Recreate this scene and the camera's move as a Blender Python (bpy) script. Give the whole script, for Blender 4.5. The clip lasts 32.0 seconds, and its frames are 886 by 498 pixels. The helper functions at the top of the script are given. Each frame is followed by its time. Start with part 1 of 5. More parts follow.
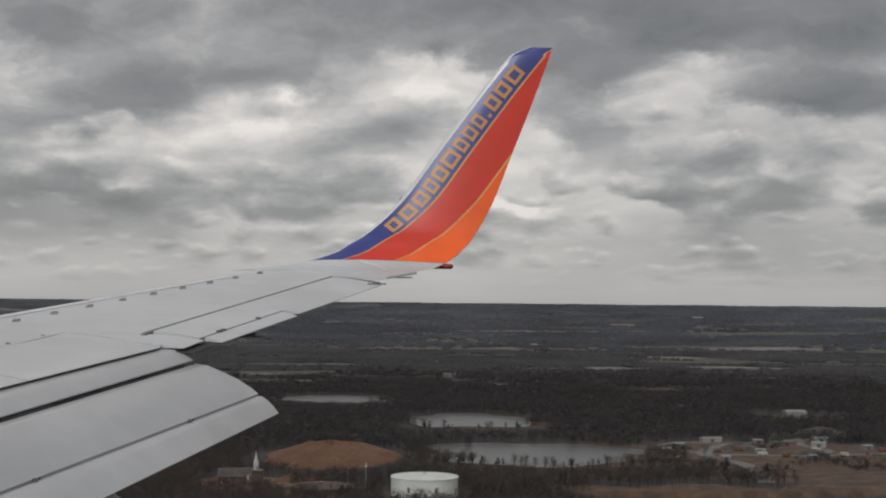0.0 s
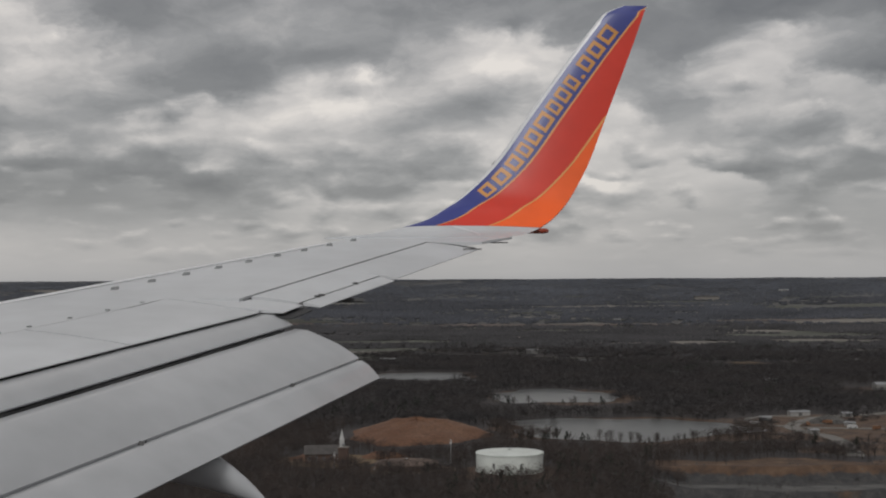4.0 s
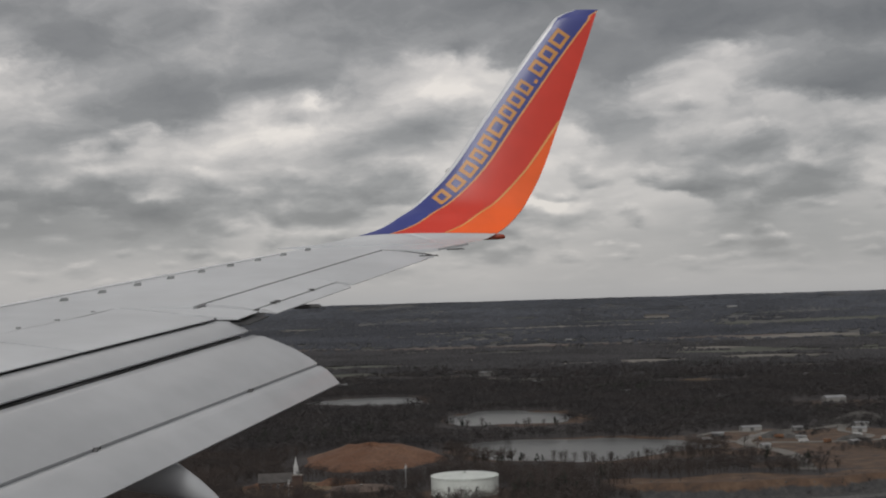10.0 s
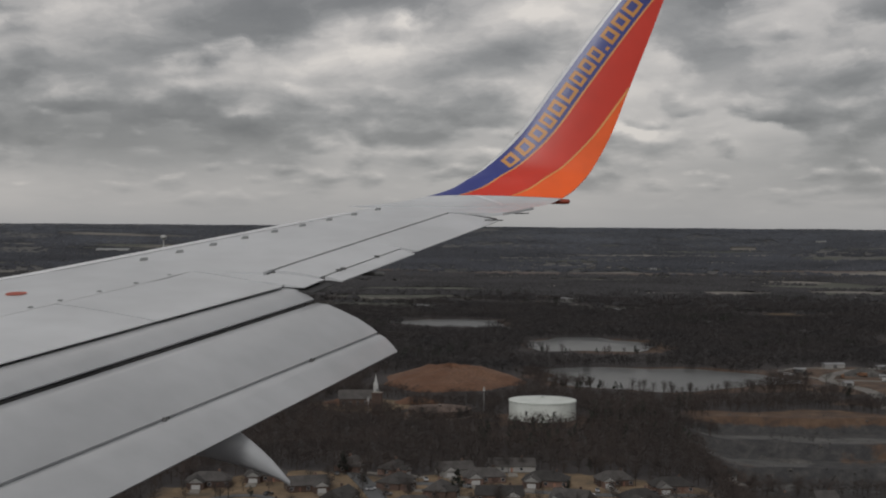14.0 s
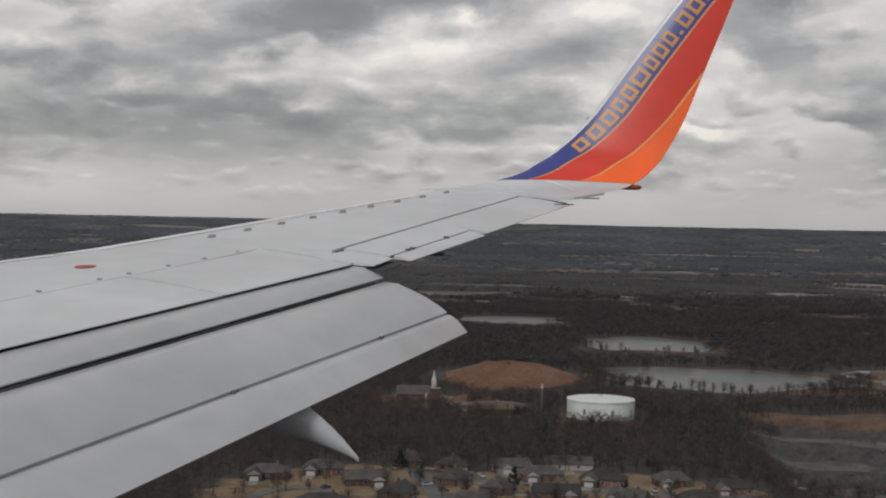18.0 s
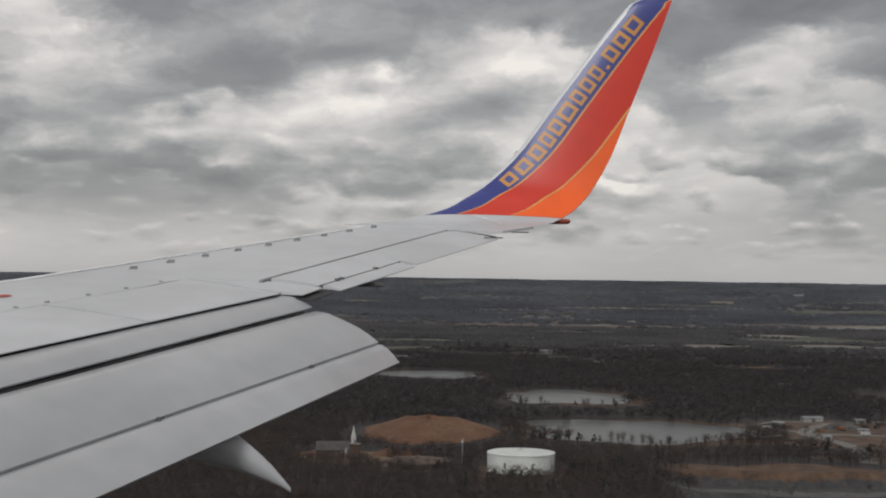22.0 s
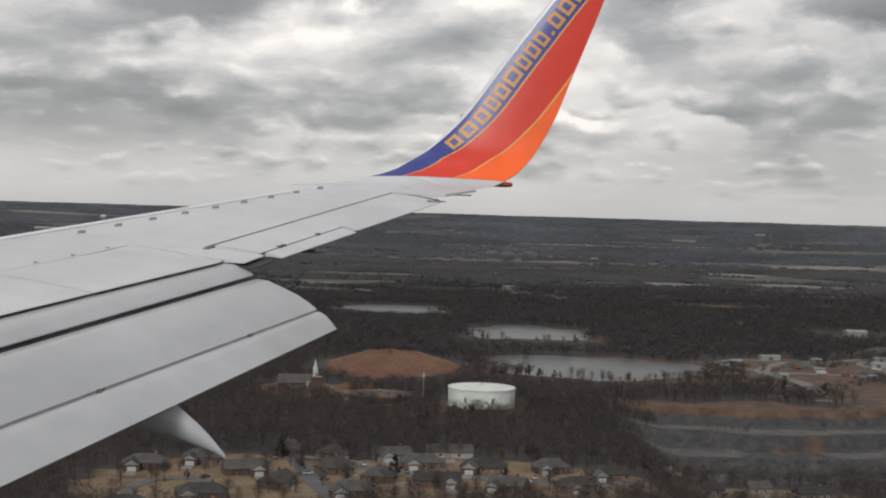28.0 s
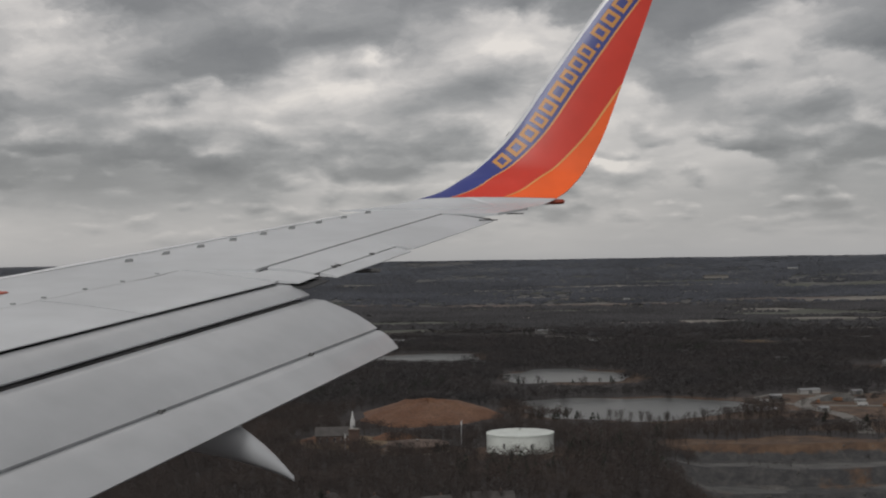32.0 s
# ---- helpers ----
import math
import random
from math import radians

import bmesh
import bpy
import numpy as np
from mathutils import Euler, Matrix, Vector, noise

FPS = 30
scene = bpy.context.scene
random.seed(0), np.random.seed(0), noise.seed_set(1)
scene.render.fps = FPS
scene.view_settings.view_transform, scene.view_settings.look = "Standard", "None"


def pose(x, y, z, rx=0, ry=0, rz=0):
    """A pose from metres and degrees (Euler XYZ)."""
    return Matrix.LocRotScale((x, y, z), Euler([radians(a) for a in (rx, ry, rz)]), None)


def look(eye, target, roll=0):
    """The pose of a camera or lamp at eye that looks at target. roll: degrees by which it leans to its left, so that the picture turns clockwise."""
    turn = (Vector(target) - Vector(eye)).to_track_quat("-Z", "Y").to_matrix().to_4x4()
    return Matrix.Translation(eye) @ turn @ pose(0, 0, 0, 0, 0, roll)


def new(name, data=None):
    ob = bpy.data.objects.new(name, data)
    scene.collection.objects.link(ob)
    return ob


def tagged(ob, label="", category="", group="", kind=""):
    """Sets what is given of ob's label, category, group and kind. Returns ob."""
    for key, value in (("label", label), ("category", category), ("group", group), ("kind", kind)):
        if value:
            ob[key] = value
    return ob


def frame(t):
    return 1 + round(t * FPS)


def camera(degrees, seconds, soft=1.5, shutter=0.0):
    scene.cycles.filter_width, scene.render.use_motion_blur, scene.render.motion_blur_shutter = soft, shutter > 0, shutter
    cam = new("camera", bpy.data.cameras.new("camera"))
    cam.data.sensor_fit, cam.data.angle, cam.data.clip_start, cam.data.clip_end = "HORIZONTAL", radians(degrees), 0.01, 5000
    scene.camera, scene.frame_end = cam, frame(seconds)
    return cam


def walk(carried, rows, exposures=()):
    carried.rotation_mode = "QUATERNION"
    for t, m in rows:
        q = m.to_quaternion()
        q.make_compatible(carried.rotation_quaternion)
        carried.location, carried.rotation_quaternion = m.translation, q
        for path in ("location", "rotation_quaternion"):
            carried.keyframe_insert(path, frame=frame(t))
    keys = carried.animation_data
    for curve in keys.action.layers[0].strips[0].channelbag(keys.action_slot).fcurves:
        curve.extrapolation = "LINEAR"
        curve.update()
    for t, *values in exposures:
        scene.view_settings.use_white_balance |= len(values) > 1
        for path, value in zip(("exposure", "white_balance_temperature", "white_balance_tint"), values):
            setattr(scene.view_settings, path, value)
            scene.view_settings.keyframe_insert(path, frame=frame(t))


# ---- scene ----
# camera: a passenger's eye, EYE metres over the land
EYE = 115.0
PATH = (
    (0, 0.111, -0.174, 0.081, 2.21, -0.55, -1.25),
    (0.5, 0.179, -0.303, 0.166, 1.59, -0.55, -0.47),
    (1, 0.181, -0.323, 0.215, 0.72, -0.69, 0.99),
    (1.5, 0.217, -0.378, 0.249, 1.00, -1.10, 1.72),
    (2, 0.164, -0.295, 0.197, 0.79, -1.14, 2.31),
    (2.5, 0.215, -0.397, 0.296, -0.19, -0.92, 2.57),
    (3, 0.225, -0.431, 0.312, -0.56, -0.31, 2.36),
    (3.5, 0.022, -0.055, 0.051, 0.70, 0.06, 2.45),
    (5.5, -0.085, 0.166, -0.111, 1.62, 1.52, 0.94),
    (6, -0.098, 0.193, -0.130, 1.55, 1.29, 0.57),
    (6.5, -0.012, 0.020, -0.012, 0.14, 1.24, 0.84),
    (7, 0.070, -0.127, 0.083, -0.22, 1.15, 1.06),
    (7.5, 0.101, -0.165, 0.097, -0.54, 1.43, 1.36),
    (8, 0.064, -0.091, 0.043, -0.23, 1.83, 1.26),
    (8.5, 0.000, 0.065, -0.085, 0.38, 2.31, 0.68),
    (9, -0.049, 0.138, -0.120, 0.64, 2.11, 0.27),
    (9.5, -0.052, 0.154, -0.137, 1.83, 2.03, 0.44),
    (10, -0.108, 0.262, -0.206, 2.20, 1.68, 0.12),
    (10.5, -0.120, 0.277, -0.210, 2.77, 1.47, 0.48),
    (11, -0.194, 0.392, -0.263, 2.89, 1.93, 0.13),
    (11.5, -0.225, 0.460, -0.309, 2.70, 0.97, 0.71),
    (12, -0.336, 0.686, -0.448, 3.07, 0.98, -0.46),
    (12.5, -0.335, 0.632, -0.444, 2.73, 0.80, 0.86),
    (13, -0.131, 0.221, -0.144, 0.88, 0.44, 1.37),
    (13.5, 0.129, -0.271, 0.232, -1.48, -0.33, 3.16),
    (14, 0.117, -0.228, 0.200, -1.00, -0.42, 3.68),
    (14.5, 0.044, -0.102, 0.099, -0.81, -0.30, 3.98),
    (16.5, 0.176, -0.332, 0.307, -2.22, -1.47, 5.62),
    (17, 0.133, -0.256, 0.238, -2.17, -1.31, 7.05),
    (17.5, 0.065, -0.126, 0.116, -1.56, -1.31, 6.36),
    (18, 0.017, -0.053, 0.063, -1.18, -1.18, 6.21),
    (18.5, 0.037, -0.093, 0.099, -1.19, -1.04, 6.36),
    (19, 0.128, -0.262, 0.254, -1.90, -1.54, 6.81),
    (19.5, 0.152, -0.272, 0.247, -2.45, -1.85, 7.07),
    (20, 0.161, -0.267, 0.204, -1.76, -2.12, 4.41),
    (20.5, 0.134, -0.246, 0.205, -0.55, -1.40, 4.21),
    (21, 0.065, -0.117, 0.096, 0.17, -0.91, 3.42),
    (21.5, -0.060, 0.112, -0.084, 1.11, -0.35, 2.93),
    (22, -0.096, 0.187, -0.143, 1.17, -0.81, 2.80),
    (22.5, -0.173, 0.328, -0.239, 1.18, -0.66, 2.05),
    (23, -0.214, 0.440, -0.344, 1.81, -0.78, 2.06),
    (23.5, -0.184, 0.340, -0.242, 1.33, -1.24, 1.50),
    (24, -0.063, 0.115, -0.073, 0.72, -1.62, 0.89),
    (24.5, 0.055, -0.118, 0.090, -0.17, -1.58, 1.79),
    (25, 0.179, -0.372, 0.285, -1.14, -2.15, 2.22),
    (25.5, 0.232, -0.481, 0.372, -1.51, -2.12, 2.26),
    (27.5, 0.273, -0.498, 0.352, -2.38, -2.03, 1.63),
    (28, 0.127, -0.223, 0.144, -1.54, -1.66, 1.29),
    (28.5, 0.040, -0.044, 0.009, -1.98, -1.52, 1.05),
    (29, 0.031, -0.049, 0.026, -2.01, -1.39, 1.41),
    (29.5, -0.006, 0.024, -0.028, 0.36, 0.63, 2.58),
    (30, -0.161, 0.313, -0.236, 2.64, 1.02, 1.36),
    (30.5, -0.197, 0.378, -0.278, 2.47, 1.33, 1.68),
    (31, -0.179, 0.332, -0.238, 1.74, 1.27, 1.37),
    (31.5, -0.185, 0.315, -0.205, 1.34, 1.17, 1.51),
    (32, -0.116, 0.201, -0.135, 0.45, 0.86, 2.55),
)
cam = camera(36.0, 32.0, soft=2.1)
walk(cam, [(t, pose(x, y, EYE + z, 90 + p, r, w)) for t, x, y, z, p, r, w in PATH], exposures=(
    (0, 0.1), (2, 0.0), (12, 0.05), (13, -0.16), (14.5, -0.10), (16.5, 0.19), (19, 0.22), (21, 0.25), (22, 0.2), (23, 0.03), (24, -0.06), (25.5, -0.11), (27.5, 0.45), (29, 0.5), (30, 0.38), (31, 0.02), (32, 0.0)))

# ---------------------------------------------------------------- world and sun
world = bpy.data.worlds.new("overcast_sky")
scene.world = world
world.use_nodes = True
wn, wl = world.node_tree.nodes, world.node_tree.links
wn.clear()


def wnode(kind, **kw):
    n = wn.new(kind)
    for k, v in kw.items():
        if k == "op":
            n.operation = v
        elif k == "clamp":
            n.use_clamp = v
    return n


def wmath(op, a, b=None, clamp=False):
    n = wn.new("ShaderNodeMath")
    n.operation, n.use_clamp = op, clamp
    for i, v in enumerate((a, b)):
        if v is None:
            continue
        if isinstance(v, (int, float)):
            n.inputs[i].default_value = v
        else:
            wl.new(v, n.inputs[i])
    return n.outputs[0]


def wramp(fac, stops):
    n = wn.new("ShaderNodeValToRGB")
    el = n.color_ramp.elements
    while len(el) < len(stops):
        el.new(0.5)
    for e, (p, c) in zip(el, stops):
        e.position, e.color = p, (*c, 1)
    wl.new(fac, n.inputs[0])
    return n.outputs[0]


def wmix(fac, a, b, blend="MIX"):
    n = wn.new("ShaderNodeMix")
    n.data_type, n.blend_type = "RGBA", blend
    for i, v in ((0, fac), (6, a), (7, b)):
        if isinstance(v, (int, float)):
            n.inputs[i].default_value = v
        elif isinstance(v, tuple):
            n.inputs[i].default_value = (*v, 1)
        else:
            wl.new(v, n.inputs[i])
    return n.outputs[2]


def wnoise(vec, scale, detail, rough, distort=0.0):
    n = wn.new("ShaderNodeTexNoise")
    n.inputs["Scale"].default_value, n.inputs["Detail"].default_value = scale, detail
    n.inputs["Roughness"].default_value, n.inputs["Distortion"].default_value = rough, distort
    wl.new(vec, n.inputs["Vector"])
    return n.outputs["Fac"]


def wbillow(vec, scale):
    """Rounded cells, for the scalloped edges of cumulus."""
    n = wn.new("ShaderNodeTexVoronoi")
    n.feature = "SMOOTH_F1"
    n.inputs["Scale"].default_value, n.inputs["Smoothness"].default_value = scale, 0.35
    wl.new(vec, n.inputs["Vector"])
    return n.outputs["Distance"]


SUN_ELEVATION, SUN_TURN = radians(42), radians(196)
tc = wn.new("ShaderNodeTexCoord")
sep = wn.new("ShaderNodeSeparateXYZ")
wl.new(tc.outputs["Generated"], sep.inputs[0])
dx, dy, dz = sep.outputs
up = wmath("MAXIMUM", dz, 0.0)


def wvec(a, b, c):
    n = wn.new("ShaderNodeCombineXYZ")
    for i, v in enumerate((a, b, c)):
        if isinstance(v, (int, float)):
            n.inputs[i].default_value = v
        else:
            wl.new(v, n.inputs[i])
    return n.outputs[0]


# the cloud deck, foreshortened towards the horizon, in overlapping sheets of ragged lumps
ruffle = wmath("SUBTRACT", wnoise(wvec(dx, dy, wmath("MULTIPLY", dz, 1.6)), 16.0, 5.0, 0.58), 0.5)
back = wmath("MULTIPLY", wmath("GREATER_THAN", dy, 0.0), 7.0)


def wstep(v, low, high):
    n = wn.new("ShaderNodeMapRange")
    n.interpolation_type = "SMOOTHSTEP"
    n.inputs[1].default_value, n.inputs[2].default_value = low, high
    wl.new(v, n.inputs[0])
    return n.outputs[0]


def sheet(rise, lift, scale, narrow, rag):
    """How thick one sheet of lumps is, taken a little higher up by rise."""
    v = wmath("MULTIPLY", wmath("LOGARITHM", wmath("ADD", up, 0.055 + rise), 2.718), 1.3)
    at = wvec(wmath("ADD", wmath("MULTIPLY", dx, narrow), wmath("MULTIPLY", ruffle, rag)), wmath("ADD", v, wmath("MULTIPLY", ruffle, rag * 0.8)), wmath("ADD", back, lift))
    lumps = wmath("MULTIPLY", wmath("SUBTRACT", 0.45, wbillow(at, scale * 2.4)), 0.30)
    return wmath("ADD", wnoise(at, scale, 7.0, 0.56), lumps)


def lerp(a, b, f):
    return wmath("ADD", a, wmath("MULTIPLY", wmath("SUBTRACT", b, a), f))


dens = wmath("ADD", wmath("MULTIPLY", wnoise(wvec(wmath("MULTIPLY", dx, 3.0), wmath("MULTIPLY", dz, 11.0), back), 1.6, 5.0, 0.55), 0.40), 0.200)
for lift, scale, narrow, rag, edge, width, rise, dark, low, high in (
        (3.1, 2.9, 5.4, 0.10, 0.47, 0.15, 0.004, 0.44, 0.14, 0.05),
        (11.7, 2.1, 3.8, 0.14, 0.47, 0.10, 0.009, 0.46, 0.03, 0.07),
        (23.3, 1.5, 2.6, 0.18, 0.45, 0.09, 0.016, 0.50, 0.07, 0.13)):
    thick = sheet(0.0, lift, scale, narrow, rag)
    above = sheet(rise, lift, scale, narrow, rag)
    shade = wmath("ADD", wmath("MULTIPLY", wmath("SUBTRACT", thick, edge), 1.0), dark)
    shade = wmath("ADD", shade, wmath("MULTIPLY", wmath("SUBTRACT", above, thick), 1.7))
    cover = wmath("MULTIPLY", wstep(thick, edge - width * 0.4, edge + width), wstep(up, low, high))
    cover = wmath("MULTIPLY", cover, wstep(up, 0.0, 0.045))
    dens = lerp(dens, shade, wmath("MULTIPLY", cover, 0.85))
# thick and thin places of the deck: (sideways, height, half width, half height, amount)
for a, e, w, h, k in ((-0.08, 0.165, 0.12, 0.030, -0.07), (-0.33, 0.160, 0.14, 0.030, -0.08), (-0.42, 0.120, 0.13, 0.03, 0.03), (0.24, 0.116, 0.10, 0.020, 0.06), (0.20, 0.205, 0.16, 0.030, 0.12), (-0.13, 0.120, 0.12, 0.035, -0.09), (-0.34, 0.066, 0.19, 0.028, 0.22), (0.29, 0.045, 0.14, 0.035, 0.11),
                      (0.27, 0.172, 0.05, 0.018, -0.10), (0.04, 0.105, 0.16, 0.026, -0.07), (-0.24, 0.082, 0.09, 0.008, -0.08), (-0.10, 0.058, 0.06, 0.007, -0.07), (-0.12, 0.225, 0.10, 0.018, -0.05)):
    fx = wmath("DIVIDE", wmath("SUBTRACT", wmath("ADD", dx, wmath("MULTIPLY", ruffle, 0.10)), a), w)
    fz = wmath("DIVIDE", wmath("SUBTRACT", wmath("ADD", dz, wmath("MULTIPLY", ruffle, 0.035)), e), h)
    d2 = wmath("ADD", wmath("MULTIPLY", fx, fx), wmath("MULTIPLY", fz, fz))
    dens = wmath("ADD", dens, wmath("MULTIPLY", wmath("POWER", 2.718, wmath("MULTIPLY", d2, -1.0)), k))
cloud = wramp(dens, [(0.30, (0.80, 0.75, 0.70)), (0.38, (0.60, 0.572, 0.55)), (0.46, (0.44, 0.426, 0.417)), (0.54, (0.315, 0.311, 0.310)), (0.64, (0.225, 0.224, 0.225)), (0.90, (0.13, 0.131, 0.135))])
haze = wmath("POWER", 2.718, wmath("MULTIPLY", up, -24.0))
cloud = wmix(wmath("MULTIPLY", haze, 0.9), cloud, (0.372, 0.369, 0.372))
sky = wn.new("ShaderNodeTexSky")
sky.sky_type, sky.sun_disc = "NISHITA", False
sky.sun_elevation, sky.sun_rotation = SUN_ELEVATION, SUN_TURN
clear = wmix(1.0, sky.outputs[0], (0.08, 0.08, 0.08), "MULTIPLY")
total = wmix(0.94, clear, cloud)
bg = wn.new("ShaderNodeBackground")
bg.inputs["Strength"].default_value = 1.0
wl.new(total, bg.inputs["Color"])
out = wn.new("ShaderNodeOutputWorld")
wl.new(bg.outputs[0], out.inputs["Surface"])

sun_data = bpy.data.lights.new("sun", "SUN")
sun_data.energy, sun_data.angle, sun_data.color = 1.3, radians(25), (1.0, 0.985, 0.96)
sun = new("sun", sun_data)
sun_dir = Vector((math.sin(SUN_TURN) * math.cos(SUN_ELEVATION), math.cos(SUN_TURN) * math.cos(SUN_ELEVATION), math.sin(SUN_ELEVATION)))
sun.matrix_world = look(sun_dir * 200, (0, 0, 0))


# ---------------------------------------------------------------- materials
def material(name, color, rough=0.7, metal=0.0, grain=None, spread=0.25, patch=None, patch_spread=0.2, bump=0.0, island=0.0, rand=0.0, coat=0.0, tint=None, twiggy=False):
    """Procedural surface: base colour varied by a fine grain and a coarse patch noise (sizes in metres)."""
    m = bpy.data.materials.new(name)
    m.use_nodes = True
    nt = m.node_tree
    b = nt.nodes["Principled BSDF"]
    b.inputs["Roughness"].default_value, b.inputs["Metallic"].default_value = rough, metal
    b.inputs["Coat Weight"].default_value = coat
    b.inputs["Coat Roughness"].default_value = 0.15
    co = nt.nodes.new("ShaderNodeTexCoord").outputs["Object"]
    col = nt.nodes.new("ShaderNodeRGB")
    col.outputs[0].default_value = (*color, 1)
    value = col.outputs[0]

    def vary(value, fac, spread, other=None):
        mix = nt.nodes.new("ShaderNodeMix")
        mix.data_type = "RGBA"
        mp = nt.nodes.new("ShaderNodeMapRange")
        mp.inputs[1].default_value, mp.inputs[2].default_value = 0.32, 0.68
        nt.links.new(fac, mp.inputs[0])
        nt.links.new(mp.outputs[0], mix.inputs[0])
        lo = nt.nodes.new("ShaderNodeMix")
        lo.data_type, lo.blend_type = "RGBA", "MULTIPLY"
        lo.inputs[0].default_value = 1
        lo.inputs[7].default_value = (*(1 - spread,) * 3, 1)
        nt.links.new(value, lo.inputs[6])
        hi = nt.nodes.new("ShaderNodeMix")
        hi.data_type = "RGBA"
        hi.blend_type = "MULTIPLY" if other is None else "MIX"
        hi.inputs[0].default_value = 1
        hi.inputs[7].default_value = (*(1 + spread,) * 3, 1) if other is None else (*other, 1)
        nt.links.new(value, hi.inputs[6])
        nt.links.new(lo.outputs[2], mix.inputs[6])
        nt.links.new(hi.outputs[2], mix.inputs[7])
        return mix.outputs[2]

    def noise_at(size, detail):
        n = nt.nodes.new("ShaderNodeTexNoise")
        n.inputs["Scale"].default_value, n.inputs["Detail"].default_value = 1.0 / size, detail
        nt.links.new(co, n.inputs["Vector"])
        return n.outputs["Fac"]

    if patch:
        value = vary(value, noise_at(patch, 4), patch_spread, tint)
    if grain:
        g = noise_at(grain, 6)
        value = vary(value, g, spread)
        if bump:
            bp = nt.nodes.new("ShaderNodeBump")
            bp.inputs["Strength"].default_value, bp.inputs["Distance"].default_value = bump, grain * 0.3
            nt.links.new(g, bp.inputs["Height"])
            nt.links.new(bp.outputs[0], b.inputs["Normal"])
    if island:
        value = vary(value, nt.nodes.new("ShaderNodeNewGeometry").outputs["Random Per Island"], island)
    if rand:
        value = vary(value, nt.nodes.new("ShaderNodeObjectInfo").outputs["Random"], rand)
    if twiggy:
        # fine twigs scatter light upwards whichever way a bough faces
        mean = nt.nodes.new("ShaderNodeVectorMath")
        mean.operation = "MULTIPLY_ADD"
        nt.links.new(nt.nodes.new("ShaderNodeNewGeometry").outputs["Normal"], mean.inputs[0])
        mean.inputs[1].default_value = (0.4, 0.4, 0.4)
        mean.inputs[2].default_value = (0, 0, 0.8)
        nt.links.new(mean.outputs[0], b.inputs["Normal"])
    nt.links.new(value, b.inputs["Base Color"])
    return m


WING = material("wing_grey_paint", (0.53, 0.543, 0.56), 0.44, 0.0, 0.35, 0.05, 2.2, 0.09, coat=0.05)
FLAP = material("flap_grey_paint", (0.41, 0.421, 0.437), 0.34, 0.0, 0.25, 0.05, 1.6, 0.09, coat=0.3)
SLAT = material("polished_slat", (0.82, 0.83, 0.85), 0.30, 0.2, 0.3, 0.03, 1.5, 0.05)
SEAM = material("black_seal", (0.04, 0.04, 0.042), 0.8, 0.0, 0.1, 0.2)
SOOT = material("grimy_metal", (0.11, 0.11, 0.11), 0.6, 0.3, 0.08, 0.3, 0.5, 0.3)
WHITE = material("white_paint", (0.66, 0.67, 0.69), 0.3, 0.0, 0.3, 0.02, 1.0, 0.03, coat=0.2)
BLUE = material("blue_paint", (0.038, 0.050, 0.225), 0.36, 0.0, 0.3, 0.05, 0.9, 0.06, coat=0.15)
RED = material("red_paint", (0.62, 0.042, 0.022), 0.36, 0.0, 0.3, 0.05, 0.9, 0.06, coat=0.15)
ORANGE = material("orange_paint", (0.88, 0.125, 0.02), 0.36, 0.0, 0.3, 0.05, 0.9, 0.06, coat=0.15)
PALE_GOLD = material("pale_gold_paint", (0.72, 0.34, 0.11), 0.4, 0.0, 0.2, 0.05, 0.7, 0.05)
SLOT_SHADE = material("flap_slot_shade", (0.19, 0.185, 0.185), 0.7, 0.0, 0.15, 0.25, 0.8, 0.5)
COVE_SHADE = material("flap_cove_shade", (0.10, 0.096, 0.098), 0.7, 0.0, 0.15, 0.3, 0.8, 0.55)
GOLD = material("gold_paint", (0.55, 0.255, 0.06), 0.4, 0.0, 0.2, 0.05, 0.7, 0.05)
DIM_RED = material("red_lens", (0.30, 0.055, 0.03), 0.25, 0.0, 0.05, 0.1)
MARK = material("red_marking", (0.62, 0.16, 0.11), 0.5, 0.0, 0.05, 0.15)

BARK = material("bare_wood", (0.037, 0.034, 0.0355), 0.95, island=0.06, patch=55, patch_spread=0.3, tint=(0.043, 0.036, 0.035), twiggy=True)
NEAR_BARK = material("brown_bare_wood", (0.044, 0.0345, 0.031), 0.95, island=0.12, patch=45, patch_spread=0.3, tint=(0.054, 0.039, 0.033), twiggy=True)
# Distance haze is put into these wood colours, paler and bluer farther out.
FAR_BARK_HAZE = material("far_bare_wood_haze", (0.047, 0.050, 0.060), 0.95, island=0.06, patch=260, patch_spread=0.3, twiggy=True)
HORIZON_BARK_HAZE = material("farthest_bare_wood_haze", (0.064, 0.070, 0.085), 0.95, island=0.06, patch=260, patch_spread=0.3, twiggy=True)
MID_BARK_HAZE = material("distant_bare_wood_haze", (0.040, 0.0385, 0.041), 0.95, island=0.06, patch=220, patch_spread=0.35, twiggy=True)
PINE = material("pine_needles", (0.020, 0.025, 0.017), 0.9, island=0.3, patch=40, patch_spread=0.2, twiggy=True)
TRUNK = material("tree_bark", (0.06, 0.05, 0.042), 0.95, 0, 0.3, 0.3)
WATER = material("pond_water", (0.05, 0.052, 0.05), 0.3, 0.0, 3.0, 0.1, 40, 0.2, bump=0.05)
DIRT_ROAD = material("gravel_road", (0.150, 0.142, 0.130), 0.95, 0, 1.2, 0.15, 14, 0.2)
ASPHALT = material("street_asphalt", (0.095, 0.097, 0.10), 0.9, 0, 0.8, 0.15, 9, 0.15)
EARTH = material("orange_earth", (0.165, 0.076, 0.041), 0.95, 0, 2.0, 0.25, 22, 0.35, bump=0.3, tint=(0.14, 0.075, 0.046))
SPOIL = material("grey_spoil", (0.075, 0.071, 0.067), 0.95, 0, 1.5, 0.25, 12, 0.25, bump=0.4)
